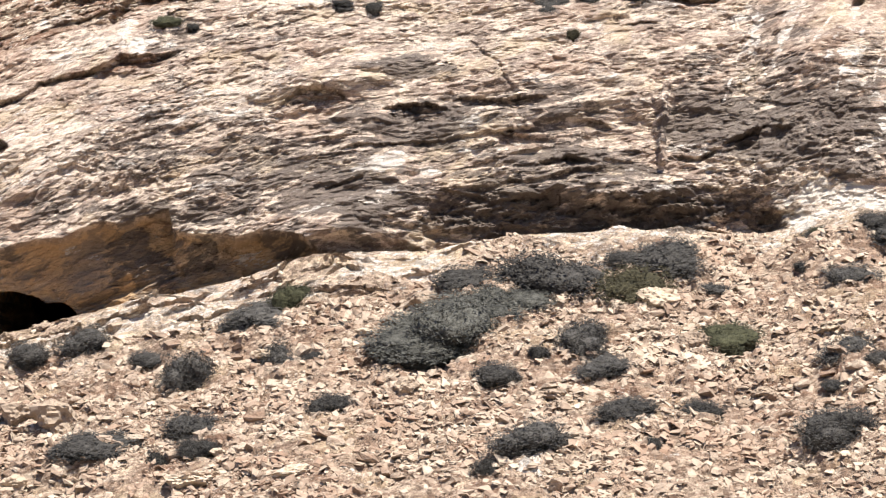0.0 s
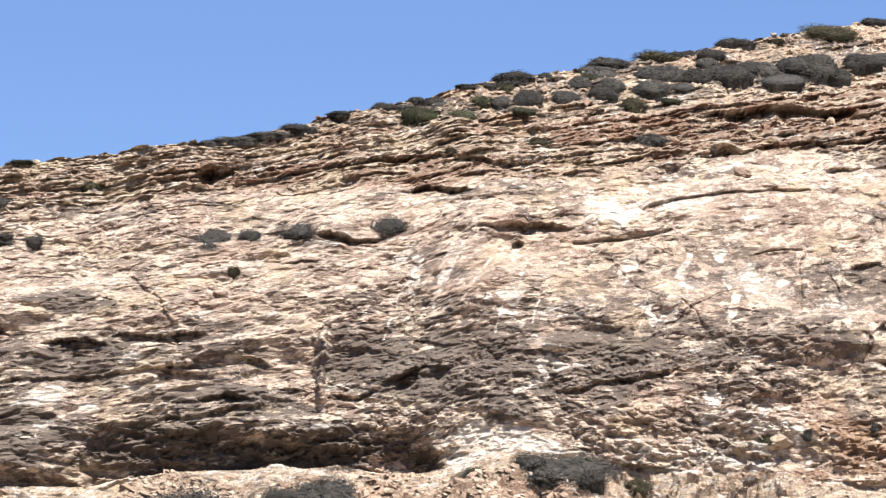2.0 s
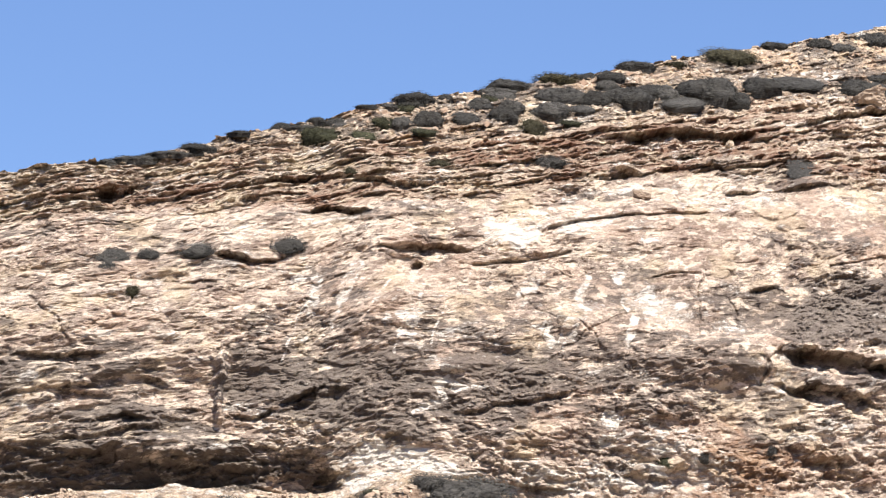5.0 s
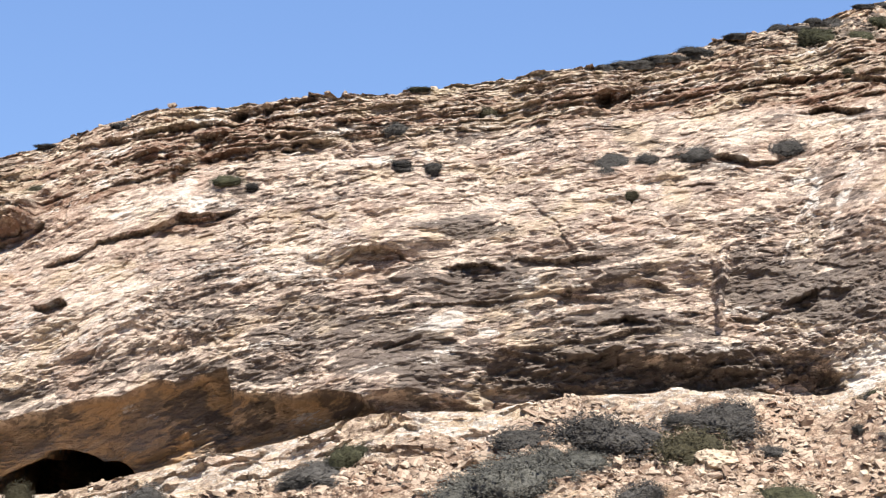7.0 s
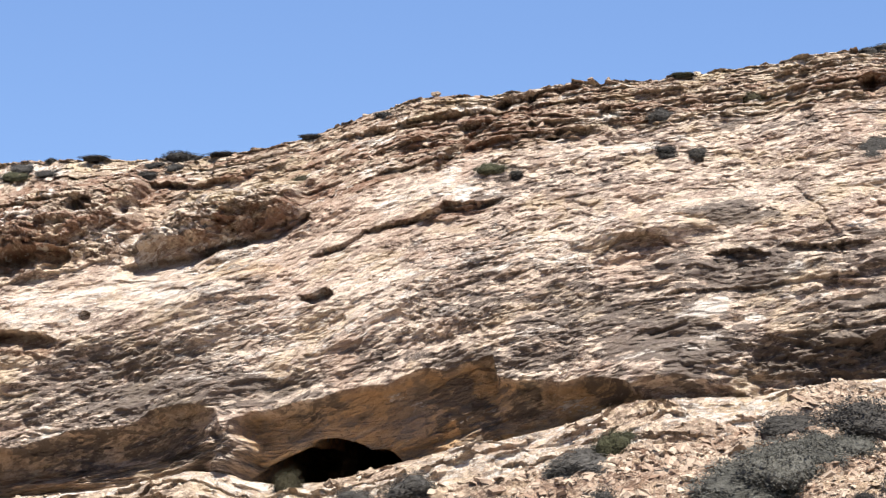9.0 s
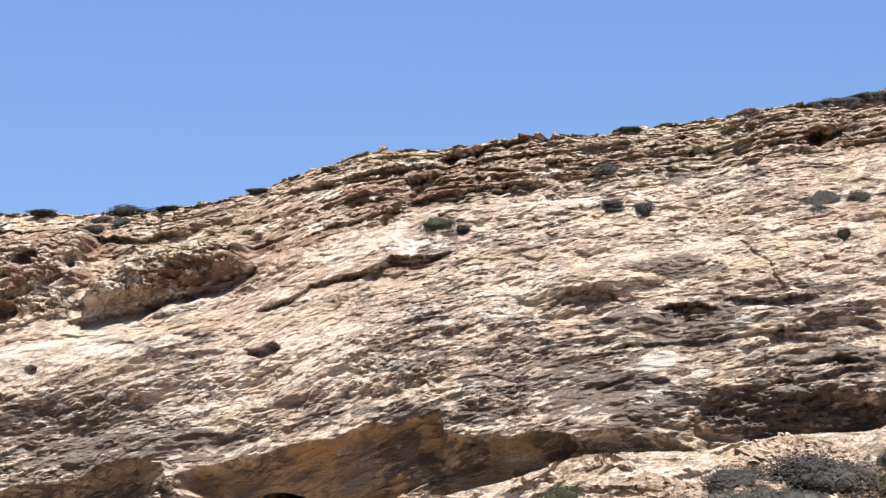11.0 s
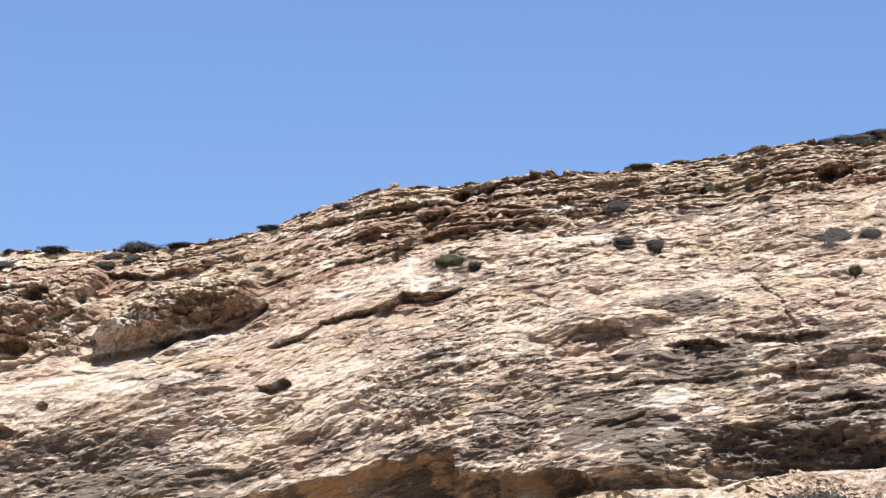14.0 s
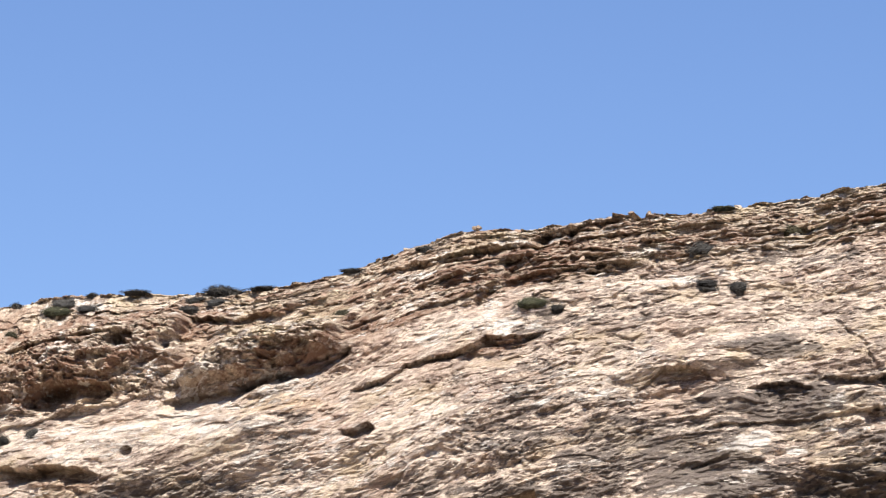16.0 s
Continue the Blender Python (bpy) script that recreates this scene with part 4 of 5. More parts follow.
notch([(-8.34, 17.71), (-8.05, 17.81), (-7.70, 18.14)], [(-8.45, 18.20), (-8.08, 18.32), (-7.75, 18.41)], 0.45)
notch([(-5.60, 19.08), (-5.29, 19.05), (-4.99, 19.11)], [(-5.65, 19.33), (-5.33, 19.39), (-4.98, 19.29)], 0.35)
notch([(-5.39, 18.23), (-5.09, 18.27), (-4.80, 18.40)], [(-5.41, 18.45), (-5.12, 18.51), (-4.82, 18.53)], 0.3)
groove([(-7.73, 18.29), (-8.10, 17.71), (-8.38, 17.37), (-8.63, 17.12)], 0.4, 0.13)
ledge([(-7.74, 18.94), (-7.32, 19.07), (-6.72, 19.22), (-6.11, 19.28), (-5.65, 19.29)], 0.3, 0.4, rust=0.5)
ledge([(-11.13, 18.10), (-9.98, 18.47), (-9.24, 18.58), (-8.51, 18.70), (-7.73, 18.89)], 0.35, 0.25, rust=0.8, riser=0.1)
ledge([(-10.56, 18.28), (-9.47, 18.47), (-8.61, 18.53)], 0.25, 0.2, rust=0.8)
ledge([(-8.54, 17.42), (-7.61, 17.68), (-6.66, 17.83), (-5.59, 17.90), (-5.12, 17.97)], 0.3, 0.25, rust=0.8, riser=0.1)
ledge([(-7.17, 18.03), (-6.23, 18.22), (-5.38, 18.19)], 0.25, 0.2, rust=0.7)
stain_shade(-10.07, 17.71, 1.18, 0.30, 0.8, tone='red')
stain_shade(-7.2, 18.66, 0.48, 0.27, 1.0, tone='red')
stain_shade(-4.48, 17.38, 0.34, 0.09, 1.0, tone='white')
stain_shade(-3.74, 17.48, 0.26, 0.10, 1.0, tone='white')
stain_shade(-15.77, 16.88, 3.00, 0.43, 1.0, tone='red')
stain_shade(-16.79, 15.95, 2.14, 0.75, 1.0, tone='red')
stain_shade(-11.02, 17.61, 1.60, 0.37, 0.9, tone='red')
stain_shade(-6.79, 18.79, 2.67, 0.43, 0.9, tone='red', lean=0.2)
stain_shade(-9.76, 18.66, 1.93, 0.37, 0.8, tone='red', lean=0.2)
stain_shade(1.88, 18.84, 3.21, 0.37, 0.8, tone='red')
# red bluff and the block beside it
slab([(-14.83, 14.90), (-14.21, 15.01), (-13.46, 15.06), (-12.90, 15.33), (-12.76, 15.41), (-12.47, 15.45), (-11.85, 15.60), (-11.51, 15.79), (-11.00, 16.11)], [(-14.88, 15.28), (-14.47, 15.47), (-14.09, 16.00), (-13.42, 16.31), (-13.00, 16.44), (-12.17, 16.65), (-11.50, 16.82), (-10.98, 17.04)], 0.7, rust=1.0, tuck=0.35, pale=0.42)
slab([(-19.19, 14.10), (-17.88, 14.41), (-17.42, 14.43), (-16.42, 14.74), (-15.69, 14.85), (-15.42, 15.00), (-14.50, 15.19)], [(-19.57, 15.96), (-18.30, 16.34), (-17.69, 16.65), (-16.91, 16.88), (-15.85, 17.21), (-14.95, 17.25)], 0.35, rust=1.0, tuck=0.15)
hollow(-16.76, 15.0, 0.91, 0.34, 0.45, ragged=1.2)
bulge(-16.53, 14.76, 0.56, 0.24, 0.3)
hollow(-15.86, 16.24, 0.17, 0.19, 0.35)
notch([(-13.43, 15.03), (-12.94, 15.09), (-12.61, 15.33)], [(-13.46, 15.18), (-12.98, 15.31), (-12.63, 15.46)], 0.5)
notch([(-11.99, 15.50), (-11.57, 15.69), (-11.06, 16.00)], [(-12.01, 15.67), (-11.59, 15.87), (-11.08, 16.14)], 0.5)
# beds and cracks of the upper face
notch([(2.35, 17.05), (3.07, 16.93), (3.84, 17.01)], [(2.31, 17.22), (2.74, 17.20), (3.19, 17.14), (3.87, 17.16)], 0.4)
notch([(5.78, 17.30), (6.80, 17.20), (7.64, 17.34)], [(5.56, 17.41), (6.24, 17.42), (6.83, 17.53), (7.67, 17.44)], 0.4)
notch([(3.99, 18.23), (4.83, 18.28), (5.66, 18.18)], [(4.07, 18.37), (4.63, 18.52), (5.67, 18.35)], 0.4)
notch([(4.94, 19.96), (5.68, 19.99)], [(4.96, 20.17), (5.73, 20.18)], 0.4)
notch([(10.64, 20.53), (11.94, 20.63), (13.37, 20.84), (15.13, 21.18)], [(10.65, 20.93), (11.83, 21.22), (13.17, 21.51), (14.01, 21.35), (15.28, 21.59)], 0.7)
notch([(15.13, 21.26), (15.99, 21.56), (17.29, 21.98), (18.33, 22.08)], [(15.23, 21.59), (16.10, 21.92), (17.27, 22.31), (18.42, 22.32)], 0.5)
notch([(10.20, 19.47), (10.96, 19.59), (11.72, 19.72)], [(10.24, 19.66), (11.00, 19.81), (11.76, 19.88)], 0.3)
notch([(-0.20, 18.40), (0.49, 18.48), (0.95, 18.81)], [(-0.20, 18.79), (0.49, 18.99), (0.97, 19.14)], 0.5)
groove([(8.30, 16.67), (8.60, 16.26), (8.74, 15.99), (9.17, 15.73)], 0.05, 0.03)
groove([(9.49, 15.77), (9.83, 15.44), (9.92, 15.11)], 0.06, 0.03)
groove([(14.92, 17.18), (15.53, 17.31), (15.96, 17.44), (16.86, 17.49)], 0.15, 0.03)
groove([(11.20, 16.85), (11.50, 16.95), (12.21, 17.00)], 0.1, 0.03)
groove([(13.15, 16.55), (13.42, 16.64), (13.73, 16.70)], 0.12, 0.04)
groove([(12.69, 16.40), (12.83, 15.98), (12.74, 15.64)], 0.08, 0.03)
groove([(12.34, 17.09), (12.08, 16.52), (11.96, 15.55)], 0.06, 0.025)
# split block at the right of the face
notch([(13.30, 14.75), (13.94, 14.69), (14.54, 14.58), (15.28, 14.42), (15.90, 14.47), (16.36, 14.74)], [(13.26, 15.04), (13.52, 15.17), (14.13, 15.14), (14.58, 15.03), (15.33, 14.85), (16.38, 14.87)], 0.6)
notch([(13.26, 14.27), (13.73, 14.07), (14.32, 13.89), (15.00, 13.83), (15.41, 13.80)], [(13.26, 14.48), (13.75, 14.36), (14.15, 14.37), (14.70, 14.20), (15.42, 13.92)], 0.45)
groove([(13.24, 14.90), (13.15, 14.62), (13.06, 14.41)], 0.14, 0.05)
stain_shade(14.81, 16.03, 1.23, 0.80, 1.25)
stain_shade(16.15, 16.34, 1.07, 0.75, 1.1)
stain_shade(13.75, 14.97, 0.43, 0.27, 0.8)
stain_shade(12.41, 15.19, 0.96, 0.43, 0.6)
stain_shade(11.14, 15.99, 0.45, 0.36, 0.62, tone='white')
stain_shade(10.53, 15.39, 0.10, 0.28, 0.7, tone='white')
stain_shade(10.44, 16.81, 0.17, 0.14, 0.7, tone='white')
stain_shade(8.94, 15.36, 0.13, 0.24, 0.6, tone='white')
stain_shade(8.23, 17.65, 0.64, 0.24, 0.8, tone='white')
stain_shade(10.0, 13.64, 0.32, 0.15, 1.0, tone='white')
stain_shade(14.48, 13.06, 0.64, 0.24, 0.9, tone='red')
# darker band along the foot of the middle
stain_shade(1.53, 12.48, 3.53, 0.41, 0.9)
# runs of lime down the face
streak([(3.63, 14.78), (3.78, 15.29), (3.95, 15.79), (4.29, 16.34), (4.52, 16.61)], 0.05, 0.8)
streak([(5.83, 14.93), (5.92, 15.29), (6.19, 15.72), (6.37, 15.97)], 0.042, 0.8)
streak([(6.59, 15.16), (6.71, 15.61), (6.93, 15.99)], 0.04, 0.8)
streak([(6.24, 13.65), (6.58, 13.97), (6.85, 14.45)], 0.085, 0.95)
streak([(5.36, 15.77), (5.61, 16.29), (5.91, 16.70)], 0.036, 0.7)
streak([(7.53, 16.36), (7.74, 16.78)], 0.034, 0.7)
streak([(4.89, 16.19), (5.07, 16.59), (5.32, 16.99)], 0.034, 0.7)
streak([(8.69, 15.11), (8.77, 15.48), (8.88, 15.73)], 0.05, 0.7)
streak([(10.46, 15.09), (10.53, 15.52), (10.67, 15.92)], 0.06, 0.85)
# white lime
stain_shade(10.29, 13.24, 1.28, 0.32, 0.6, tone='white')
stain_shade(9.35, 12.3, 1.28, 0.43, 0.6, tone='white')
stain_shade(11.57, 12.67, 1.28, 0.43, 0.6, tone='white')
stain_shade(5.34, 12.87, 0.41, 0.21, 1.0, tone='white')
stain_shade(6.2, 12.86, 0.29, 0.21, 1.0, tone='white')
stain_shade(5.12, 12.27, 0.28, 0.24, 1.0, tone='white')
stain_shade(6.52, 12.57, 0.53, 0.32, 0.9, tone='white')
stain_shade(-2.94, 13.5, 0.49, 0.16, 1.2, tone='white')
stain_shade(-2.17, 13.38, 0.24, 0.11, 1.1, tone='white')
stain_shade(-15.71, 14.19, 1.93, 0.26, 0.65, tone='white')
stain_shade(-16.76, 13.63, 1.18, 0.24, 0.45, tone='white')
stain_shade(-14.02, 14.46, 1.18, 0.24, 0.7, tone='white')
stain_shade(-9.33, 16.5, 1.28, 0.24, 0.55, tone='white')
stain_shade(-8.16, 16.63, 0.86, 0.17, 0.65, tone='white')
stain_shade(-12.17, 15.2, 0.86, 0.27, 0.6, tone='white')
calm(5.85, 12.72, 1.25, 0.42, 0.45)
calm(-2.95, 13.52, 0.65, 0.24, 0.6)
calm(8.40, 17.80, 0.85, 0.30, 0.55)
OUT += BLOCKS

# ---- the hill's meshes ----
GY = depth_of(GX, GZ).astype(np.float32)
SLOPE = np.where(HF <= 0, 1.0, 0.0)
OUT *= np.where(HF <= 0, 0.3 + 0.7 * smooth(-HF, 0.0, 0.25), 1)
PX, PY, PZ = GX.copy(), GY - OUT * (1 - 0.53 * SLOPE) - 0.2 * SHELF, GZ + OUT * 0.88 * SLOPE + RISE
TOP_Y, TOP_Z = PY[-1].copy(), PZ[-1].copy()
# the ridge runs back from the crest, out of sight
back_rows = ((0.25, 0.01), (0.7, -0.02), (1.5, -0.12), (3.0, -0.35), (6.0, -0.9), (12.0, -1.9), (25.0, -3.5))
PX = np.vstack([PX] + [PX[-1:]] * len(back_rows))
PY = np.vstack([PY] + [(TOP_Y + a)[None] for a, b in back_rows])
PZ = np.vstack([PZ] + [(TOP_Z + b)[None] for a, b in back_rows])
TONE["layer"] = LAYER + PZ[:NZ] - GZ
TONES = {k: np.vstack([v] + [v[-1:]] * len(back_rows)) for k, v in TONE.items()}
ROWS = PX.shape[0]


def sheet(name, material, choose, extra=None):
    """The faces of the net where choose is true, as one mesh."""
    quads = np.arange(ROWS * NX).reshape(ROWS, NX)
    quads = np.stack([quads[:-1, :-1], quads[:-1, 1:], quads[1:, 1:], quads[1:, :-1]], -1)[choose]
    used, faces = np.unique(quads, return_inverse=True)
    verts = np.stack([PX.ravel(), PY.ravel(), PZ.ravel()], -1)[used]
    faces = faces.reshape(-1, 4)
    tones = {k: v.ravel()[used] for k, v in TONES.items()}
    if extra is not None:
        more_v, more_f = extra
        faces = np.vstack([faces, more_f + len(verts)])
        verts = np.vstack([verts, more_v])
        tones = {k: np.concatenate([v, np.zeros(len(more_v))]) for k, v in tones.items()}
    me = bpy.data.meshes.new(name)
    me.vertices.add(len(verts))
    me.vertices.foreach_set("co", verts.astype(np.float32).ravel())
    me.loops.add(faces.size)
    me.loops.foreach_set("vertex_index", faces.astype(np.int32).ravel())
    me.polygons.add(len(faces))
    me.polygons.foreach_set("loop_start", np.arange(0, faces.size, 4, dtype=np.int32))
    me.update(calc_edges=True)
    me.polygons.foreach_set("use_smooth", np.zeros(len(faces), bool))
    for key, values in tones.items():
        me.attributes.new(key, "FLOAT", "POINT").data.foreach_set("value", values.astype(np.float32))
    me.materials.append(material)
    return new(name, me)


# the land round about: shore in front, hill to both sides, plateau behind
def spread(near, far, count):
    t = np.linspace(0, 1, count)
    return near + (far - near) * t**3


land_x = np.concatenate([-spread(-X0, 2500, 26)[::-1], np.linspace(-19, 21, 41), spread(X1, 2500, 26)])
land_y = np.concatenate([-spread(0, 2500, 24)[::-1], np.linspace(4, 66, 32), np.linspace(67, 92, 51), spread(93, 2500, 30)])
LX, LY = np.meshgrid(land_x, land_y)
inner = np.clip(land_x, X0, X1)
LZ = np.zeros_like(LX)
for k, x in enumerate(inner):
    z = np.linspace(ZB, float(curve(SKY, x)), 60)
    y = depth_of(np.full(60, x), z)
    down = np.clip((LY[:, k] - 40) / (y[0] - 40), 0, 1)
    LZ[:, k] = np.where(LY[:, k] < y[0], ZB * down**1.6, np.interp(LY[:, k], y, z)) - np.clip(LY[:, k] - y[-1], 0, 300) * 0.1
    inside = (LY[:, k] > 68) & (LY[:, k] < 106) & (X0 - 0.01 <= land_x[k] <= X1 + 0.01)
    LZ[:, k] = np.where(inside, np.minimum(LZ[:, k], 3.4), LZ[:, k])
LZ += 0.35 * fbm(LX / 9, LY / 9, 3, 70) * smooth(np.abs(LX) + np.abs(LY - 80), 22, 40)
LZ -= 0.4 * smooth(np.hypot(LX, LY), 12, 3)
net = np.arange(LX.size).reshape(LX.shape)
land_faces = np.stack([net[:-1, :-1], net[:-1, 1:], net[1:, 1:], net[1:, :-1]], -1).reshape(-1, 4)
land = (np.stack([LX.ravel(), LY.ravel(), LZ.ravel()], -1), land_faces)

mid_h = np.where(np.arange(ROWS - 1) >= NA, 1.0, -1.0)[:, None] * np.ones((1, NX - 1))
mid_u = np.vstack([UPPER[:-1, :-1], np.ones((len(back_rows), NX - 1))])
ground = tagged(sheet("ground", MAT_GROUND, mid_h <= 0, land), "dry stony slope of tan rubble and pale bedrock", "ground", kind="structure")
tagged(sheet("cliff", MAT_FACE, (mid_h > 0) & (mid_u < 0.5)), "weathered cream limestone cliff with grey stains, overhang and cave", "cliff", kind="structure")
tagged(sheet("hilltop", MAT_TOP, (mid_h > 0) & (mid_u >= 0.5)), "hilltop of thin reddish limestone beds and dry earth", "hillside", kind="structure")


def on_hill(x, z):
    """The place on the rock where a thing stands at x and about that height."""
    i = int(np.clip(round((x - X0) / (X1 - X0) * (NX - 1)), 0, NX - 1))
    j = row_at(i, z)
    return float(PX[j, i]), float(PY[j, i]), float(PZ[j, i])


def bedding_at(x, z):
    """1 on the steep face, 0 on the gentler slopes above and below it."""
    i = int(np.clip((x - X0) / (X1 - X0) * (NX - 1), 0, NX - 1))
    j = row_at(i, z)
    return float(ABOVE[j, i] * (BED[j, i] < 5.2))

# ---- shrubs ----
dice = np.random.default_rng(21)


def mesh_of(name, verts, faces, material, soft=False):
    me = bpy.data.meshes.new(name)
    me.from_pydata([tuple(map(float, v)) for v in verts], [], [tuple(map(int, f)) for f in faces])
    me.materials.append(material)
    me.polygons.foreach_set("use_smooth", np.full(len(me.polygons), soft))
    return me


def part(name, me, parent, label=""):
    ob = new(name, me)
    ob.parent = parent
    return tagged(ob, label)


def lobes(seed, lumpy=1.0):
    """A lumpy dome of unit width and height: its radius in any direction."""
    r = np.random.default_rng(seed)
    ways = r.normal(size=(9, 3))
    ways[:, 2] = np.abs(ways[:, 2])
    ways /= np.linalg.norm(ways, axis=1)[:, None]
    size = r.uniform(0.08, 0.46, 9) * lumpy

    def radius(d):
        return 0.66 + 0.4 * (1 - lumpy) + (size * np.clip((d @ ways.T - 0.72) / 0.28, 0, 1) ** 0.7).max(1)

    return radius


def shrub_kind(kind, seed, sprigs=1150, blade=0.045, lumpy=1.0, core=(0.60, 0.78)):
    """One cushion shrub: leafy sprigs on a lumpy dome, over a core of twigs."""
    r, radius = np.random.default_rng(seed), lobes(seed, lumpy)
    verts, faces = [], []
    d = r.normal(size=(sprigs, 3))
    d[:, 2] = np.abs(d[:, 2]) * 0.95 - 0.28
    d /= np.linalg.norm(d, axis=1)[:, None]
    reach = core[1] + (0.06 if core[1] > 0.8 else 0.2)
    base = d * (radius(d) * r.uniform(core[0] - 0.08, reach, sprigs))[:, None] * (0.5, 0.5, 0.86)
    if kind == "dome":
        base[:, 2] *= np.sqrt(np.abs(base[:, 2])) * 1.08        # low rims, like a cushion
    for p, way in zip(base, d):
        lean = way * (0.6, 0.6, 0.8) + r.normal(size=3) * 0.3 + (0, 0, 0.35)
        for _ in range(6):
            a = lean + r.normal(size=3) * 0.75
            a *= blade * r.uniform(0.5, 1.3) / np.linalg.norm(a)
            side = np.cross(a, r.normal(size=3))
            side *= blade * r.uniform(0.14, 0.24) / (np.linalg.norm(side) + 1e-6)
            n, q = len(verts), p + r.normal(size=3) * 0.018
            verts += [q - side, q + side, q + a]
            faces.append((n, n + 1, n + 2))
    leaves = mesh_of("foliage", verts, faces, LEAF[kind])
    # core of twigs
    n_a, n_e = 36, 13
    cv, cf = [], []
    for e in range(n_e):
        for a in range(n_a):
            t, q = 2 * np.pi * a / n_a, (np.pi / 2) * e / (n_e - 1)
            way = np.array([np.cos(t) * np.cos(q), np.sin(t) * np.cos(q), np.sin(q)])
            k = float(radius(way[None])[0]) * (r.uniform(*core) if e < n_e - 1 else sum(core) / 2)
            at = way * k * (0.5, 0.5, 0.86)
            if kind == "dome":
                at[2] *= np.sqrt(at[2]) * 1.08
            cv.append(at - (0, 0, 0.45 if e == 0 else 0))
    for e in range(n_e - 1):
        for a in range(n_a):
            b = (a + 1) % n_a
            cf.append((e * n_a + a, e * n_a + b, (e + 1) * n_a + b, (e + 1) * n_a + a))
    twigs = mesh_of("twig_core", cv, cf, LEAF[kind], True)
    # short woody stems at the base
    sv, sf = [], []
    for _ in range(7):
        t = r.uniform(0, 2 * np.pi)
        tip = np.array([np.cos(t) * 0.26, np.sin(t) * 0.26, r.uniform(0.15, 0.35)])
        foot_at = tip * (0.12, 0.12, 0) - (0, 0, 0.15)
        n = len(sv)
        for k in range(3):
            w = 2 * np.pi * k / 3
            o = np.array([np.cos(w), np.sin(w), 0])
            sv += [foot_at + o * 0.022, tip + o * 0.008]
        for k in range(3):
            m = (k + 1) % 3
            sf.append((n + 2 * k, n + 2 * m, n + 2 * m + 1, n + 2 * k + 1))
    stems = mesh_of("woody_base", sv, sf, MAT_TWIG)
    return leaves, twigs, stems


KINDS = {
    "grey": [shrub_kind("grey", s, 1250, 0.040, 1.25, (0.60, 0.72)) for s in (1, 2, 3, 4, 5)],
    "green": [shrub_kind("green", s, 900, 0.034, 1.0, (0.66, 0.78)) for s in (11, 12, 13)],
    "olive": [shrub_kind("olive", s, 950, 0.038, 1.0, (0.62, 0.76)) for s in (21, 22, 23)],
    "dome": [shrub_kind("dome", s, 1000, 0.030, 0.85, (0.74, 0.85)) for s in (41, 42, 43, 44)],
    "mat": [shrub_kind("mat", s, 1200, 0.036, 1.1, (0.62, 0.74)) for s in (31, 32)],
}
WORDS = {
    "grey": "grey twiggy cushion shrub growing between limestone rocks",
    "green": "low dark green cushion shrub on dry rock",
    "olive": "olive brown cushion shrub with dry twigs on rock",
    "dome": "rounded dark grey cushion shrub on the hilltop",
    "mat": "flat grey green mat of dwarf shrub on scree",
}
PATTERN = {}


def shrub(kind, x, z, wide, high):
    number = int(dice.integers(len(KINDS[kind])))
    key = (kind, number)
    steep = bedding_at(x, z)
    px, py, pz = on_hill(x, z + (0.17 if steep < 0.5 else 0.08) * wide)
    if steep < 0.5:
        # stand clear of the ledges round about
        a, b = np.searchsorted(xs, (x - 0.3 * wide, x + 0.3 * wide))
        j = row_at(int(a), z + 0.1 * wide)
        py = min(py, float(np.percentile(PY[j, a:b + 1], 20 if z > 14 else 35)))
    full, high = high, max(high - 0.11 * wide, 0.6 * high)
    if steep < 0.5:
        high = high * (1.75 if kind == "dome" else 1.5 if z > 14 else 1.3)
    top = z + 0.3 * wide + 0.1 > np.interp(x, xs, crest)
    if top:
        py, high = py + 0.06 * wide, 1.35 * full
    if kind == "dome":
        high = min(high, (0.58 if top else 0.66) * wide)
        py -= 0.0 if top else 0.05 * wide
    elif top:
        high = min(high, 0.5 * wide)
    m = Matrix.Translation((px, py, pz - (0.12 if top or kind != "dome" else 0.08) * high)) @ Matrix.Rotation(radians(8 if top else 23 if steep < 0.5 else 38), 4, "X") @ Matrix.Rotation(dice.uniform(0, 6.28), 4, "Z") @ Matrix.Diagonal((wide * (0.98 if kind == "dome" else 1.08), wide * 1.0, high * 1.2, 1))
    if key in PATTERN:
        return copy_thing(PATTERN[key], m)
    ob = tagged(new("shrub"), WORDS[kind], "shrub", "shrubs on the hill")
    for name, me in zip(("foliage", "twig_core", "woody_base"), KINDS[kind][number]):
        part(name, me, ob)
    PATTERN[key] = ob
    ob.matrix_basis = m
    return ob


shrub("grey", -9.44, 9.10, 1.14, 0.46)
shrub("grey", -8.35, 9.39, 1.35, 0.46)
shrub("grey", -7.11, 9.14, 0.92, 0.46)
shrub("grey", -6.29, 8.69, 1.21, 0.73)
shrub("grey", -5.46, 9.90, 1.14, 0.47)
shrub("green", -4.65, 10.36, 0.83, 0.44)
shrub("grey", -4.71, 9.12, 1.11, 0.53)
shrub("grey", -4.04, 9.15, 0.50, 0.38)
shrub("green", -3.54, 9.90, 0.53, 0.18)
shrub("grey", -3.57, 7.96, 0.98, 0.55)
shrub("grey", -6.07, 7.67, 1.33, 0.77)
shrub("grey", -7.87, 7.18, 1.47, 0.54)
shrub("grey", -6.62, 7.03, 0.58, 0.41)
shrub("grey", -5.87, 7.11, 0.82, 0.45)
shrub("grey", 0.24, 10.55, 2.07, 0.87)
shrub("grey", -1.28, 10.60, 1.35, 0.69)
shrub("mat", -0.95, 9.95, 1.43, 0.61)
shrub("mat", -1.54, 9.09, 2.20, 0.90)
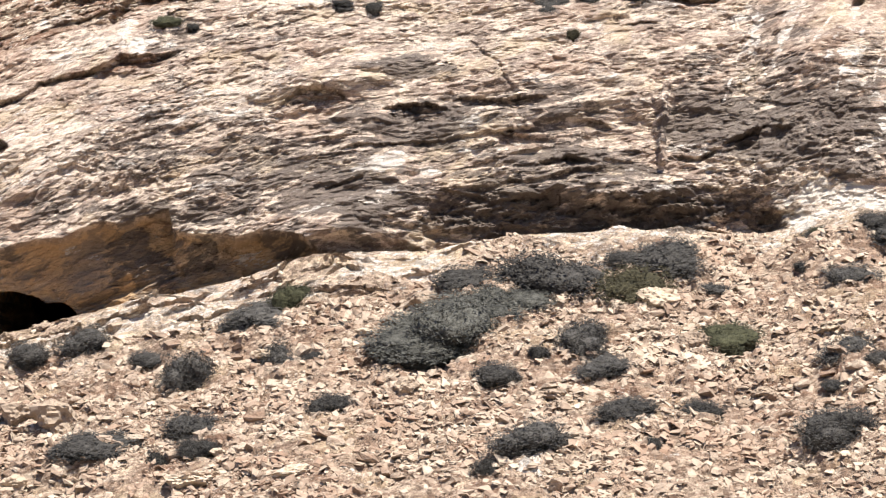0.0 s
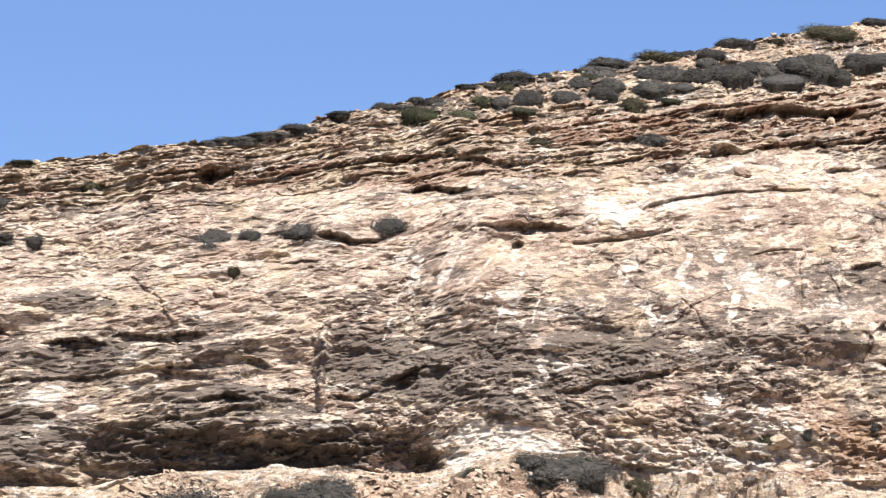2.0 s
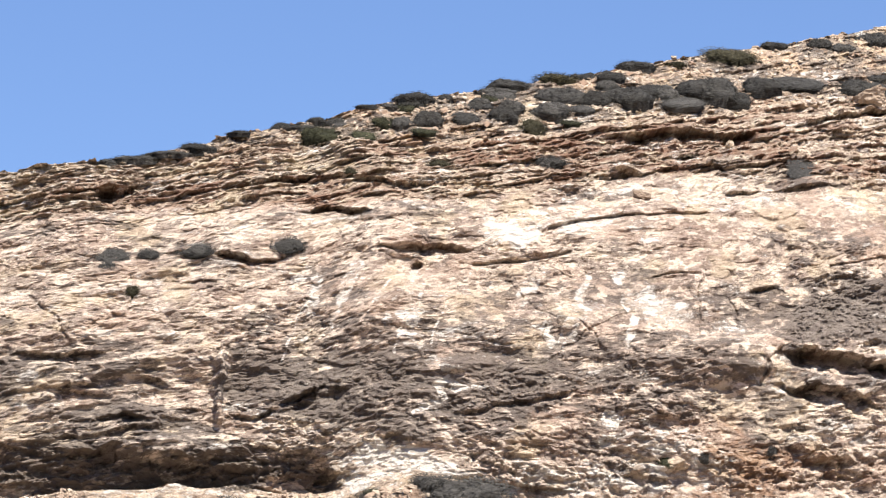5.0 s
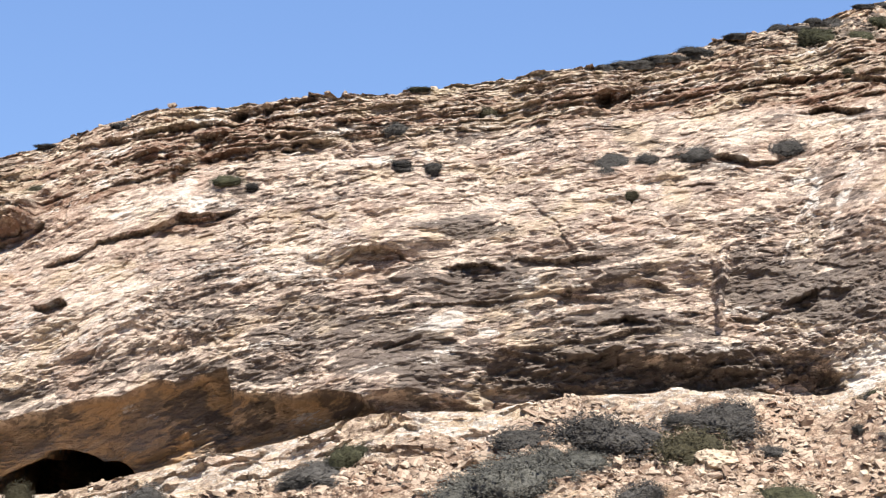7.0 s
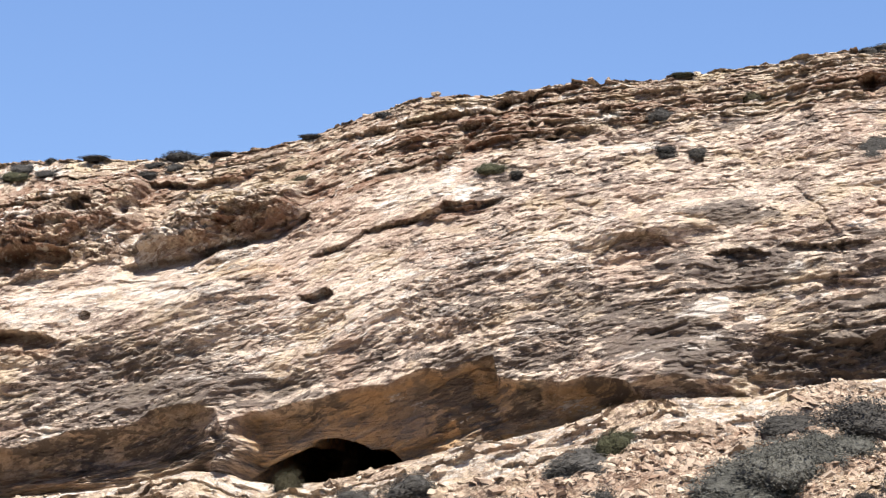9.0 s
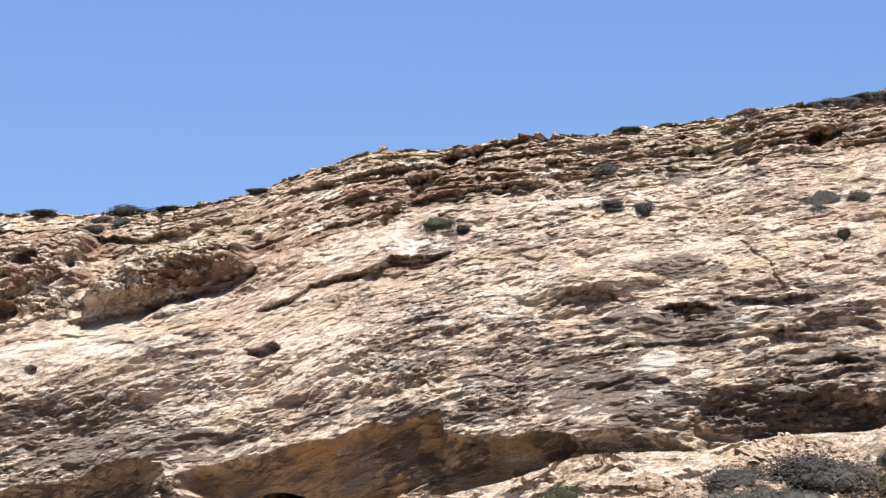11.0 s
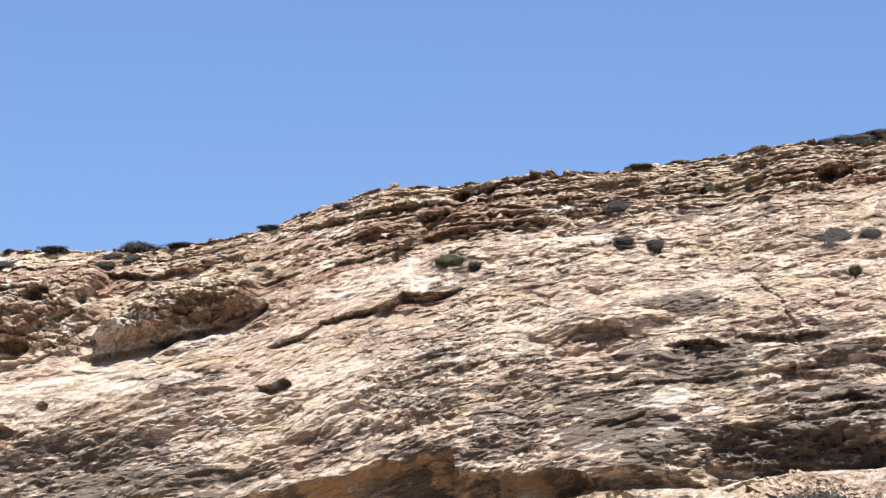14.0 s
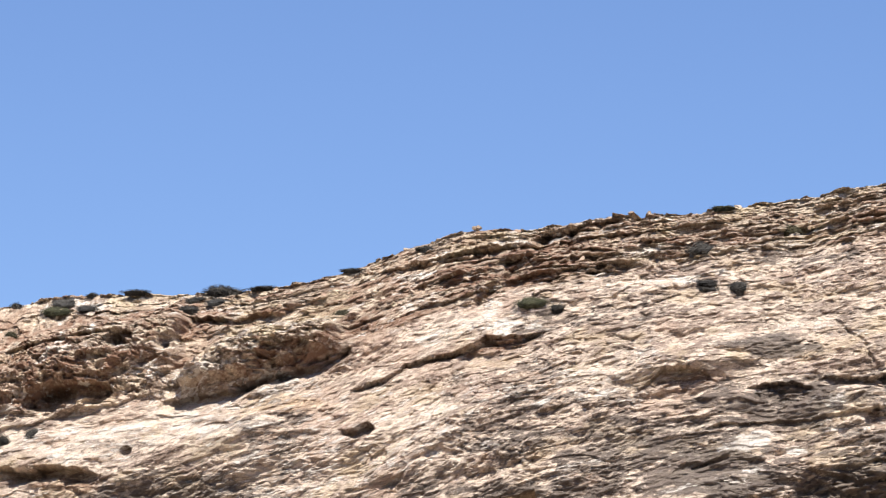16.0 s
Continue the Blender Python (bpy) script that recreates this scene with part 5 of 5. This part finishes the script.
shrub("mat", -2.14, 8.91, 1.40, 0.50)
shrub("mat", -0.23, 10.19, 1.13, 0.41)
shrub("grey", 0.87, 9.06, 1.10, 0.50)
shrub("grey", 1.20, 8.62, 1.03, 0.44)
shrub("grey", -0.73, 8.41, 1.08, 0.61)
shrub("grey", 0.02, 8.85, 0.99, 0.48)
shrub("grey", 2.44, 10.92, 1.82, 0.75)
shrub("grey", 1.61, 11.03, 0.84, 0.47)
shrub("olive", 1.72, 10.15, 1.89, 0.76)
shrub("grey", 3.20, 10.55, 0.68, 0.29)
shrub("green", 3.38, 9.22, 1.85, 0.62)
shrub("grey", 1.44, 7.56, 1.29, 0.50)
shrub("grey", 2.76, 7.83, 0.96, 0.60)
shrub("grey", 1.89, 6.99, 0.80, 0.40)
shrub("grey", -0.85, 6.70, 1.22, 0.66)
shrub("grey", -0.05, 6.91, 1.22, 0.80)
shrub("grey", 5.52, 8.93, 1.08, 0.71)
shrub("grey", 5.89, 8.67, 0.59, 0.34)
shrub("grey", 5.67, 10.39, 1.17, 0.63)
shrub("grey", 4.89, 10.87, 0.60, 0.27)
shrub("grey", 5.06, 8.19, 0.56, 0.24)
shrub("grey", 5.03, 7.05, 1.32, 0.55)
shrub("grey", 5.31, 11.73, 0.70, 0.25)
shrub("grey", 6.29, 11.62, 0.84, 0.58)
shrub("grey", -9.38, 8.00, 0.20, 0.14)
shrub("grey", 6.77, 11.51, 1.79, 0.76)
shrub("grey", 7.36, 11.23, 0.63, 0.38)
shrub("olive", 8.31, 11.36, 0.80, 0.34)
shrub("green", 5.36, 11.68, 0.70, 0.25)
shrub("grey", 8.51, 11.04, 0.52, 0.19)
shrub("grey", 13.19, 12.98, 0.65, 0.50)
shrub("green", 11.11, 12.78, 0.75, 0.28)
shrub("grey", 11.81, 12.84, 0.65, 0.30)
shrub("olive", -10.97, 9.97, 0.80, 0.53)
shrub("grey", -3.51, 9.91, 0.72, 0.23)
shrub("grey", -5.01, 10.03, 1.56, 0.52)
shrub("green", -4.41, 10.51, 0.84, 0.38)
shrub("grey", 0.38, 17.07, 0.78, 0.27)
shrub("grey", 1.08, 17.10, 0.53, 0.36)
shrub("grey", 2.06, 17.23, 0.65, 0.36)
shrub("grey", 3.90, 17.42, 0.80, 0.42)
shrub("olive", 0.74, 16.24, 0.42, 0.33)
shrub("grey", 9.63, 19.96, 0.84, 0.40)
shrub("olive", 5.27, 19.36, 0.46, 0.25)
shrub("dome", 19.65, 25.66, 1.05, 0.34)
shrub("dome", 19.73, 24.77, 1.42, 0.44)
shrub("dome", 20.02, 24.09, 1.02, 0.43)
shrub("dome", 19.93, 23.30, 0.88, 0.35)
shrub("dome", 20.98, 26.06, 0.79, 0.29)
shrub("dome", 19.04, 23.60, 0.88, 0.25)
shrub("dome", 0.23, 19.79, 0.80, 0.17)
shrub("dome", 0.88, 19.95, 0.98, 0.26)
shrub("dome", 1.53, 20.02, 1.09, 0.22)
shrub("dome", 2.14, 20.16, 1.03, 0.20)
shrub("dome", 3.03, 20.72, 0.75, 0.38)
shrub("dome", 3.93, 20.94, 0.79, 0.47)
shrub("dome", 4.75, 21.39, 0.64, 0.29)
shrub("dome", 5.26, 21.14, 0.60, 0.49)
shrub("dome", 5.86, 21.74, 0.77, 0.23)
shrub("dome", 6.86, 21.76, 0.85, 0.59)
shrub("dome", 7.66, 22.06, 0.77, 0.49)
shrub("green", 6.71, 21.60, 0.71, 0.38)
shrub("green", 6.04, 21.14, 0.64, 0.38)
shrub("green", 4.92, 20.65, 1.18, 0.49)
shrub("dome", 7.15, 21.17, 1.03, 0.64)
shrub("dome", 7.95, 21.33, 0.98, 0.61)
shrub("green", 6.98, 20.79, 0.79, 0.23)
shrub("dome", 9.07, 21.75, 1.00, 0.70)
shrub("dome", 8.90, 22.27, 1.08, 0.59)
shrub("olive", 9.39, 21.13, 1.08, 0.70)
shrub("dome", 9.28, 22.72, 1.44, 0.52)
shrub("dome", 10.37, 22.26, 1.18, 0.64)
shrub("dome", 11.01, 23.17, 0.93, 0.44)
shrub("dome", 12.25, 23.70, 0.85, 0.38)
shrub("dome", 10.00, 21.70, 1.08, 0.61)
shrub("dome", 11.05, 22.13, 1.08, 0.70)
shrub("dome", 11.82, 22.29, 1.08, 0.78)
shrub("dome", 12.39, 22.63, 1.08, 0.61)
shrub("olive", 13.32, 23.74, 0.93, 0.29)
shrub("dome", 13.67, 22.56, 1.70, 0.75)
shrub("olive", 14.67, 24.10, 0.85, 0.33)
shrub("dome", 14.47, 24.59, 0.60, 0.26)
shrub("dome", 13.05, 22.15, 1.58, 0.52)
shrub("dome", 15.97, 24.86, 0.95, 0.35)
shrub("dome", 15.82, 23.01, 1.93, 0.59)
shrub("dome", 14.99, 22.88, 1.18, 0.49)
shrub("dome", 16.94, 24.68, 0.90, 0.35)
shrub("dome", 17.43, 23.01, 1.08, 0.52)
shrub("dome", 18.05, 23.51, 0.83, 0.40)
shrub("dome", 18.47, 25.12, 0.95, 0.44)
shrub("dome", 19.72, 25.60, 1.08, 0.56)
shrub("olive", 18.94, 23.29, 1.08, 0.29)
shrub("dome", 20.76, 26.18, 0.83, 0.38)
shrub("dome", 19.78, 23.58, 0.98, 0.47)
shrub("dome", 20.68, 25.36, 0.83, 0.40)
shrub("dome", 17.47, 24.57, 0.69, 0.33)
shrub("olive", 7.22, 19.75, 0.84, 0.36)
shrub("grey", 9.63, 20.12, 0.62, 0.25)
shrub("grey", 15.01, 19.75, 0.98, 0.27)
shrub("dome", 8.40, 21.92, 0.77, 0.49)
shrub("dome", 11.57, 23.02, 0.77, 0.35)
shrub("green", 10.31, 21.35, 0.64, 0.23)
shrub("dome", 14.27, 22.42, 0.90, 0.40)
shrub("dome", 6.35, 21.71, 0.60, 0.38)
shrub("dome", 5.16, 21.18, 0.73, 0.48)
shrub("dome", 4.35, 21.03, 0.83, 0.43)
shrub("green", 6.24, 21.12, 0.65, 0.43)
shrub("dome", 6.96, 22.00, 0.94, 0.45)
shrub("dome", 8.38, 21.87, 0.78, 0.50)
shrub("dome", 8.86, 22.45, 0.94, 0.50)
shrub("dome", 10.03, 22.32, 0.94, 0.55)
shrub("dome", 10.63, 21.82, 0.87, 0.50)
shrub("dome", 11.40, 22.67, 0.85, 0.45)
shrub("green", 5.64, 20.62, 1.06, 0.38)
shrub("green", 4.64, 20.61, 0.94, 0.38)
shrub("dome", 8.85, 21.45, 0.99, 0.55)
shrub("olive", 10.37, 23.03, 0.71, 0.33)
shrub("dome", 6.55, 21.11, 0.71, 0.45)
shrub("green", 8.65, 22.12, 0.59, 0.35)
shrub("dome", 12.72, 22.49, 1.06, 0.55)
shrub("green", -3.61, 19.20, 0.83, 0.15)
shrub("grey", -3.85, 17.05, 0.47, 0.22)
shrub("grey", -3.25, 17.04, 0.49, 0.20)
shrub("grey", -18.73, 17.55, 0.77, 0.23)
shrub("green", -17.76, 17.27, 0.93, 0.25)
shrub("grey", -17.07, 17.78, 0.51, 0.14)
shrub("olive", -18.53, 16.71, 0.46, 0.32)
shrub("grey", -16.05, 17.77, 0.70, 0.15)
shrub("grey", -14.23, 17.75, 1.04, 0.23)
shrub("grey", -13.24, 17.65, 0.58, 0.14)
shrub("grey", -17.63, 17.58, 0.58, 0.14)
shrub("grey", -11.55, 18.22, 0.66, 0.13)
shrub("grey", -10.85, 18.59, 0.31, 0.12)
shrub("grey", -10.02, 18.77, 0.71, 0.17)
shrub("grey", -14.18, 17.37, 0.46, 0.16)
shrub("grey", -14.72, 17.51, 0.46, 0.14)
shrub("green", -7.40, 16.83, 0.85, 0.26)
shrub("grey", -6.92, 16.80, 0.36, 0.26)
shrub("grey", -3.98, 17.99, 0.68, 0.32)
shrub("olive", -2.20, 18.50, 0.68, 0.30)
shrub("olive", -11.38, 16.92, 0.75, 0.27)
shrub("grey", -17.92, 13.93, 0.33, 0.44)
shrub("grey", -17.32, 14.15, 0.33, 0.20)
shrub("grey", -3.88, 17.17, 0.47, 0.20)
shrub("grey", -14.74, 17.16, 0.41, 0.14)
shrub("grey", -17.03, 17.32, 0.58, 0.16)
shrub("mat", -1.92, 9.24, 1.45, 0.42)
shrub("mat", -1.25, 9.66, 1.15, 0.38)

# ---- boulders and loose stones ----


def rock_shape(seed, cuts=9):
    """A broken, angular stone of unit size: a ball cut by planes, slightly rough."""
    r = np.random.default_rng(seed)
    bm = bmesh.new()
    bmesh.ops.create_icosphere(bm, subdivisions=4 if cuts > 8 else 1, radius=0.62)
    for _ in range(cuts):
        n = Vector(r.normal(size=3)).normalized()
        at = r.uniform(0.33, 0.52)
        for v in bm.verts:
            over = v.co.dot(n) - at
            if over > 0:
                v.co -= n * over
    for v in bm.verts:
        v.co += v.co.normalized() * (0.13 * noise.noise(v.co * 3.1 + Vector((seed, 0, 0))) + 0.09 * noise.noise(v.co * 8.3) + 0.05 * noise.noise(v.co * 19.0)) + Vector(r.normal(size=3)) * 0.006
    lo = [min(v.co[k] for v in bm.verts) for k in range(3)]
    hi = [max(v.co[k] for v in bm.verts) for k in range(3)]
    for v in bm.verts:
        v.co = Vector((v.co[k] - (lo[k] + hi[k]) / 2) / (hi[k] - lo[k]) for k in range(3))
    verts = [tuple(v.co) for v in bm.verts]
    bm.verts.index_update()
    faces = [tuple(v.index for v in f.verts) for f in bm.faces]
    bm.free()
    return verts, faces


BIG = [rock_shape(s, 18) for s in range(40, 46)]


def boulder(x, z, wide, high, material, label):
    verts, faces = BIG[int(dice.integers(len(BIG)))]
    px, py, pz = on_hill(x, z)
    ob = tagged(new("rock", mesh_of("rock", verts, faces, material)), label, "rock", "loose rocks")
    ob.matrix_basis = Matrix.Translation((px, py + 0.2 * wide, pz + 0.40 * high)) @ Matrix.Rotation(dice.uniform(-0.25, 0.25), 4, "Y") @ Matrix.Rotation(dice.uniform(0, 6.28), 4, "Z") @ Matrix.Diagonal((wide, wide, high * 1.1, 1))
    return ob


boulder(2.21, 10.08, 0.97, 0.43, MAT_PALE, "flat tan limestone rock lying on the scree")
boulder(-8.63, 7.75, 0.95, 0.60, MAT_BROWN, "rough brown limestone boulder on the scree")
boulder(-9.34, 8.06, 0.80, 0.50, MAT_BROWN, "rough brown limestone boulder on the scree")
boulder(2.83, 7.59, 0.38, 0.17, MAT_PALE, "small white limestone rock on dry ground")
boulder(3.86, 8.12, 0.54, 0.29, MAT_BROWN, "rough brown limestone boulder on the scree")
boulder(2.77, 9.14, 0.60, 0.36, MAT_BROWN, "rough brown limestone boulder on the scree")
boulder(-4.88, 9.17, 0.71, 0.26, MAT_PALE, "flat tan limestone rock lying on the scree")
boulder(-2.11, 10.29, 0.83, 0.37, MAT_BROWN, "rough brown limestone boulder on the scree")
boulder(-2.31, 8.25, 0.49, 0.33, MAT_BROWN, "rough brown limestone boulder on the scree")
boulder(3.55, 8.03, 0.35, 0.19, MAT_BROWN, "rough brown limestone boulder on the scree")
boulder(5.30, 9.54, 0.80, 0.24, MAT_PALE, "flat tan limestone rock lying on the scree")
boulder(0.26, 8.30, 0.68, 0.23, MAT_BROWN, "rough brown limestone boulder on the scree")
boulder(-5.99, 6.57, 0.86, 0.32, MAT_PALE, "flat tan limestone rock lying on the scree")
boulder(-4.12, 6.60, 0.76, 0.28, MAT_PALE, "flat tan limestone rock lying on the scree")
boulder(5.93, 8.61, 0.39, 0.23, MAT_PALE, "flat tan limestone rock lying on the scree")
boulder(-8.93, 9.49, 0.23, 0.15, MAT_PALE, "small white limestone rock on dry ground")
boulder(-9.15, 6.69, 0.59, 0.35, MAT_PALE, "flat tan limestone rock lying on the scree")
boulder(1.89, 9.50, 0.60, 0.26, MAT_BROWN, "rough brown limestone boulder on the scree")
boulder(-3.15, 9.59, 0.41, 0.14, MAT_PALE, "small white limestone rock on dry ground")
boulder(-5.52, 7.09, 0.29, 0.15, MAT_PALE, "small white limestone rock on dry ground")
boulder(-9.29, 10.55, 0.28, 0.17, MAT_BROWN, "tan rock lying on the cave floor")
boulder(-9.51, 10.36, 0.43, 0.19, MAT_BROWN, "tan rock lying on the cave floor")
boulder(-10.15, 10.17, 0.38, 0.19, MAT_BROWN, "tan rock lying on the cave floor")
boulder(17.32, 22.40, 0.76, 0.44, MAT_BROWN, "grey brown boulder on the upper slope")
boulder(13.77, 20.87, 0.21, 0.21, MAT_PALE, "small white limestone rock on dry ground")
boulder(11.35, 18.95, 0.46, 0.21, MAT_BROWN, "brown rock resting on a pale bed")
boulder(5.03, 20.38, 0.26, 0.19, MAT_PALE, "small white limestone rock on dry ground")
boulder(4.44, 20.39, 0.16, 0.14, MAT_PALE, "small white limestone rock on dry ground")
boulder(19.91, 25.05, 0.34, 0.18, MAT_PALE, "small white limestone rock on dry ground")
boulder(19.19, 25.17, 0.18, 0.13, MAT_PALE, "small white limestone rock on dry ground")
boulder(17.77, 25.43, 0.21, 0.09, MAT_STONE, "small tan stone on the ridge")
boulder(15.43, 24.70, 0.21, 0.10, MAT_STONE, "small tan stone on the ridge")
boulder(13.25, 24.07, 0.15, 0.09, MAT_STONE, "small tan stone on the ridge")
boulder(2.60, 20.69, 0.17, 0.07, MAT_STONE, "small tan stone on the ridge")
boulder(8.53, 21.05, 0.31, 0.14, MAT_PALE, "small white limestone rock on dry ground")
boulder(11.21, 12.61, 0.65, 0.32, MAT_PALE, "pale boulder at the cliff foot")
boulder(-8.97, 19.35, 0.21, 0.14, MAT_BROWN, "small dark rock on the ridge")
boulder(-5.61, 19.41, 0.16, 0.08, MAT_STONE, "small tan stone on the ridge")
boulder(-5.24, 19.35, 0.11, 0.14, MAT_STONE, "small tan stone on the ridge")
boulder(-10.86, 17.52, 0.30, 0.12, MAT_PALE, "small white limestone rock on dry ground")
boulder(-7.19, 17.09, 0.29, 0.14, MAT_PALE, "small white limestone rock on dry ground")
boulder(-12.02, 17.99, 0.19, 0.08, MAT_STONE, "small tan stone on the ridge")
boulder(-10.48, 18.88, 0.14, 0.07, MAT_STONE, "small tan stone on the ridge")

def shard(seed):
    """A flat angular piece of limestone: a box with its corners knocked about."""
    r = np.random.default_rng(seed)
    v = np.array([(x, y, z) for z in (-0.5, 0.5) for y in (-0.5, 0.5) for x in (-0.5, 0.5)])
    v[4:, :2] *= r.uniform(0.65, 0.95)
    v = v + r.normal(size=v.shape) * (0.15, 0.15, 0.2)
    quads = [(0, 2, 3, 1), (4, 5, 7, 6), (0, 1, 5, 4), (2, 6, 7, 3), (0, 4, 6, 2), (1, 3, 7, 5)]
    return v, np.array([t for q in quads[1:] for t in ((q[0], q[1], q[2]), (q[0], q[2], q[3]))])


# loose stones of the scree: the nearest large ones each on their own, the rest together


def chipped(seed):
    """A larger piece: a shard with its edges broken away."""
    r = np.random.default_rng(seed)
    bm = bmesh.new()
    bmesh.ops.create_cube(bm, size=1.0)
    bmesh.ops.bevel(bm, geom=bm.edges[:], offset=0.17, segments=1, affect="EDGES")
    squeeze = r.uniform(0.55, 0.9)
    for v in bm.verts:
        if v.co.z > 0:
            v.co.x, v.co.y = v.co.x * squeeze, v.co.y * r.uniform(0.7, 1.0)
        v.co += Vector(r.normal(size=3)) * 0.09
    bm.verts.index_update()
    made_of = [tuple(v.co) for v in bm.verts], [tuple(v.index for v in f.verts) for f in bm.faces]
    bm.free()
    return made_of


shared = [mesh_of("stone", *chipped(k), MAT_STONE) for k in range(60, 70)]
made = 0
while made < 290:
    x, z = dice.uniform(-17, 17.5), dice.uniform(6.0, 12.5)
    i = int((x - X0) / (X1 - X0) * (NX - 1))
    j = row_at(i, z)
    if LOOSE[j, i] < 0.5:
        continue
    size = dice.uniform(0.16, 0.4)
    ob = new("stone", shared[made % len(shared)])
    ob.parent = ground
    ob.matrix_basis = Matrix.Translation((float(PX[j, i]), float(PY[j, i]), float(PZ[j, i]) + size * 0.10)) @ Euler((dice.normal() * 0.3, dice.normal() * 0.3, dice.uniform(0, 6.28))).to_matrix().to_4x4() @ Matrix.Diagonal((size, size * dice.uniform(0.6, 0.9), size * dice.uniform(0.25, 0.48), 1))
    made += 1


def stones(name, count, x_range, z_range, small, large, where, material, label):
    all_v, all_f, total = [], [], 0
    while count:
        x, z = dice.uniform(*x_range), dice.uniform(*z_range)
        i = int((x - X0) / (X1 - X0) * (NX - 1))
        j = row_at(i, z)
        if z > crest[i] or dice.random() > where[j, i]:
            continue
        count -= 1
        size = small + (large - small) * dice.random() ** 3.0
        turn = np.array(Euler((dice.normal() * 0.35, dice.normal() * 0.35, dice.uniform(0, 6.28))).to_matrix())
        turn = LIE @ turn
        verts, faces = SMALL_NP[int(dice.integers(len(SMALL_NP)))]
        shape = (verts * (size, size * dice.uniform(0.55, 0.95), size * dice.uniform(0.15, 0.38))) @ turn.T
        all_v.append(shape + (PX[j, i], PY[j, i], PZ[j, i] + size * 0.05))
        all_f.append(faces + total)
        total += len(verts)
    v, f = np.vstack(all_v).astype(np.float32), np.vstack(all_f).astype(np.int32)
    me = bpy.data.meshes.new(name)
    me.vertices.add(len(v))
    me.vertices.foreach_set("co", v.ravel())
    me.loops.add(f.size)
    me.loops.foreach_set("vertex_index", f.ravel())
    me.polygons.add(len(f))
    me.polygons.foreach_set("loop_start", np.arange(0, f.size, 3, dtype=np.int32))
    me.update(calc_edges=True)
    me.polygons.foreach_set("use_smooth", np.zeros(len(f), bool))
    me.materials.append(material)
    return tagged(new(name, me), label, "stones", kind="stuff")


LIE = np.array(Matrix.Rotation(radians(22), 3, "X"))               # they lie along the slope
SMALL_NP = [shard(k) for k in range(70, 84)]
stones("scree", 60000, (-19, 20), (5.8, 13.5), 0.03, 0.21, LOOSE * (0.25 + 0.75 * smooth(fbm(GX * 0.7, GZ * 1.3, 3, 66), -0.25, 0.25)), MAT_STONE, "loose tan and brown limestone scree stones")
stones("ridge_stones", 3500, (-20, 22), (15.0, 26.0), 0.04, 0.16, UPPER * smooth(BED, 5.5, 7.5) * (0.12 + 0.88 * SOIL), MAT_STONE, "pale stones scattered over the upper slope")
stones("bedrock_stones", 1500, (-18.5, 18.5), (9.0, 13.6), 0.03, 0.12, ROCKY, MAT_PALE, "small pale stones on bare bedrock")
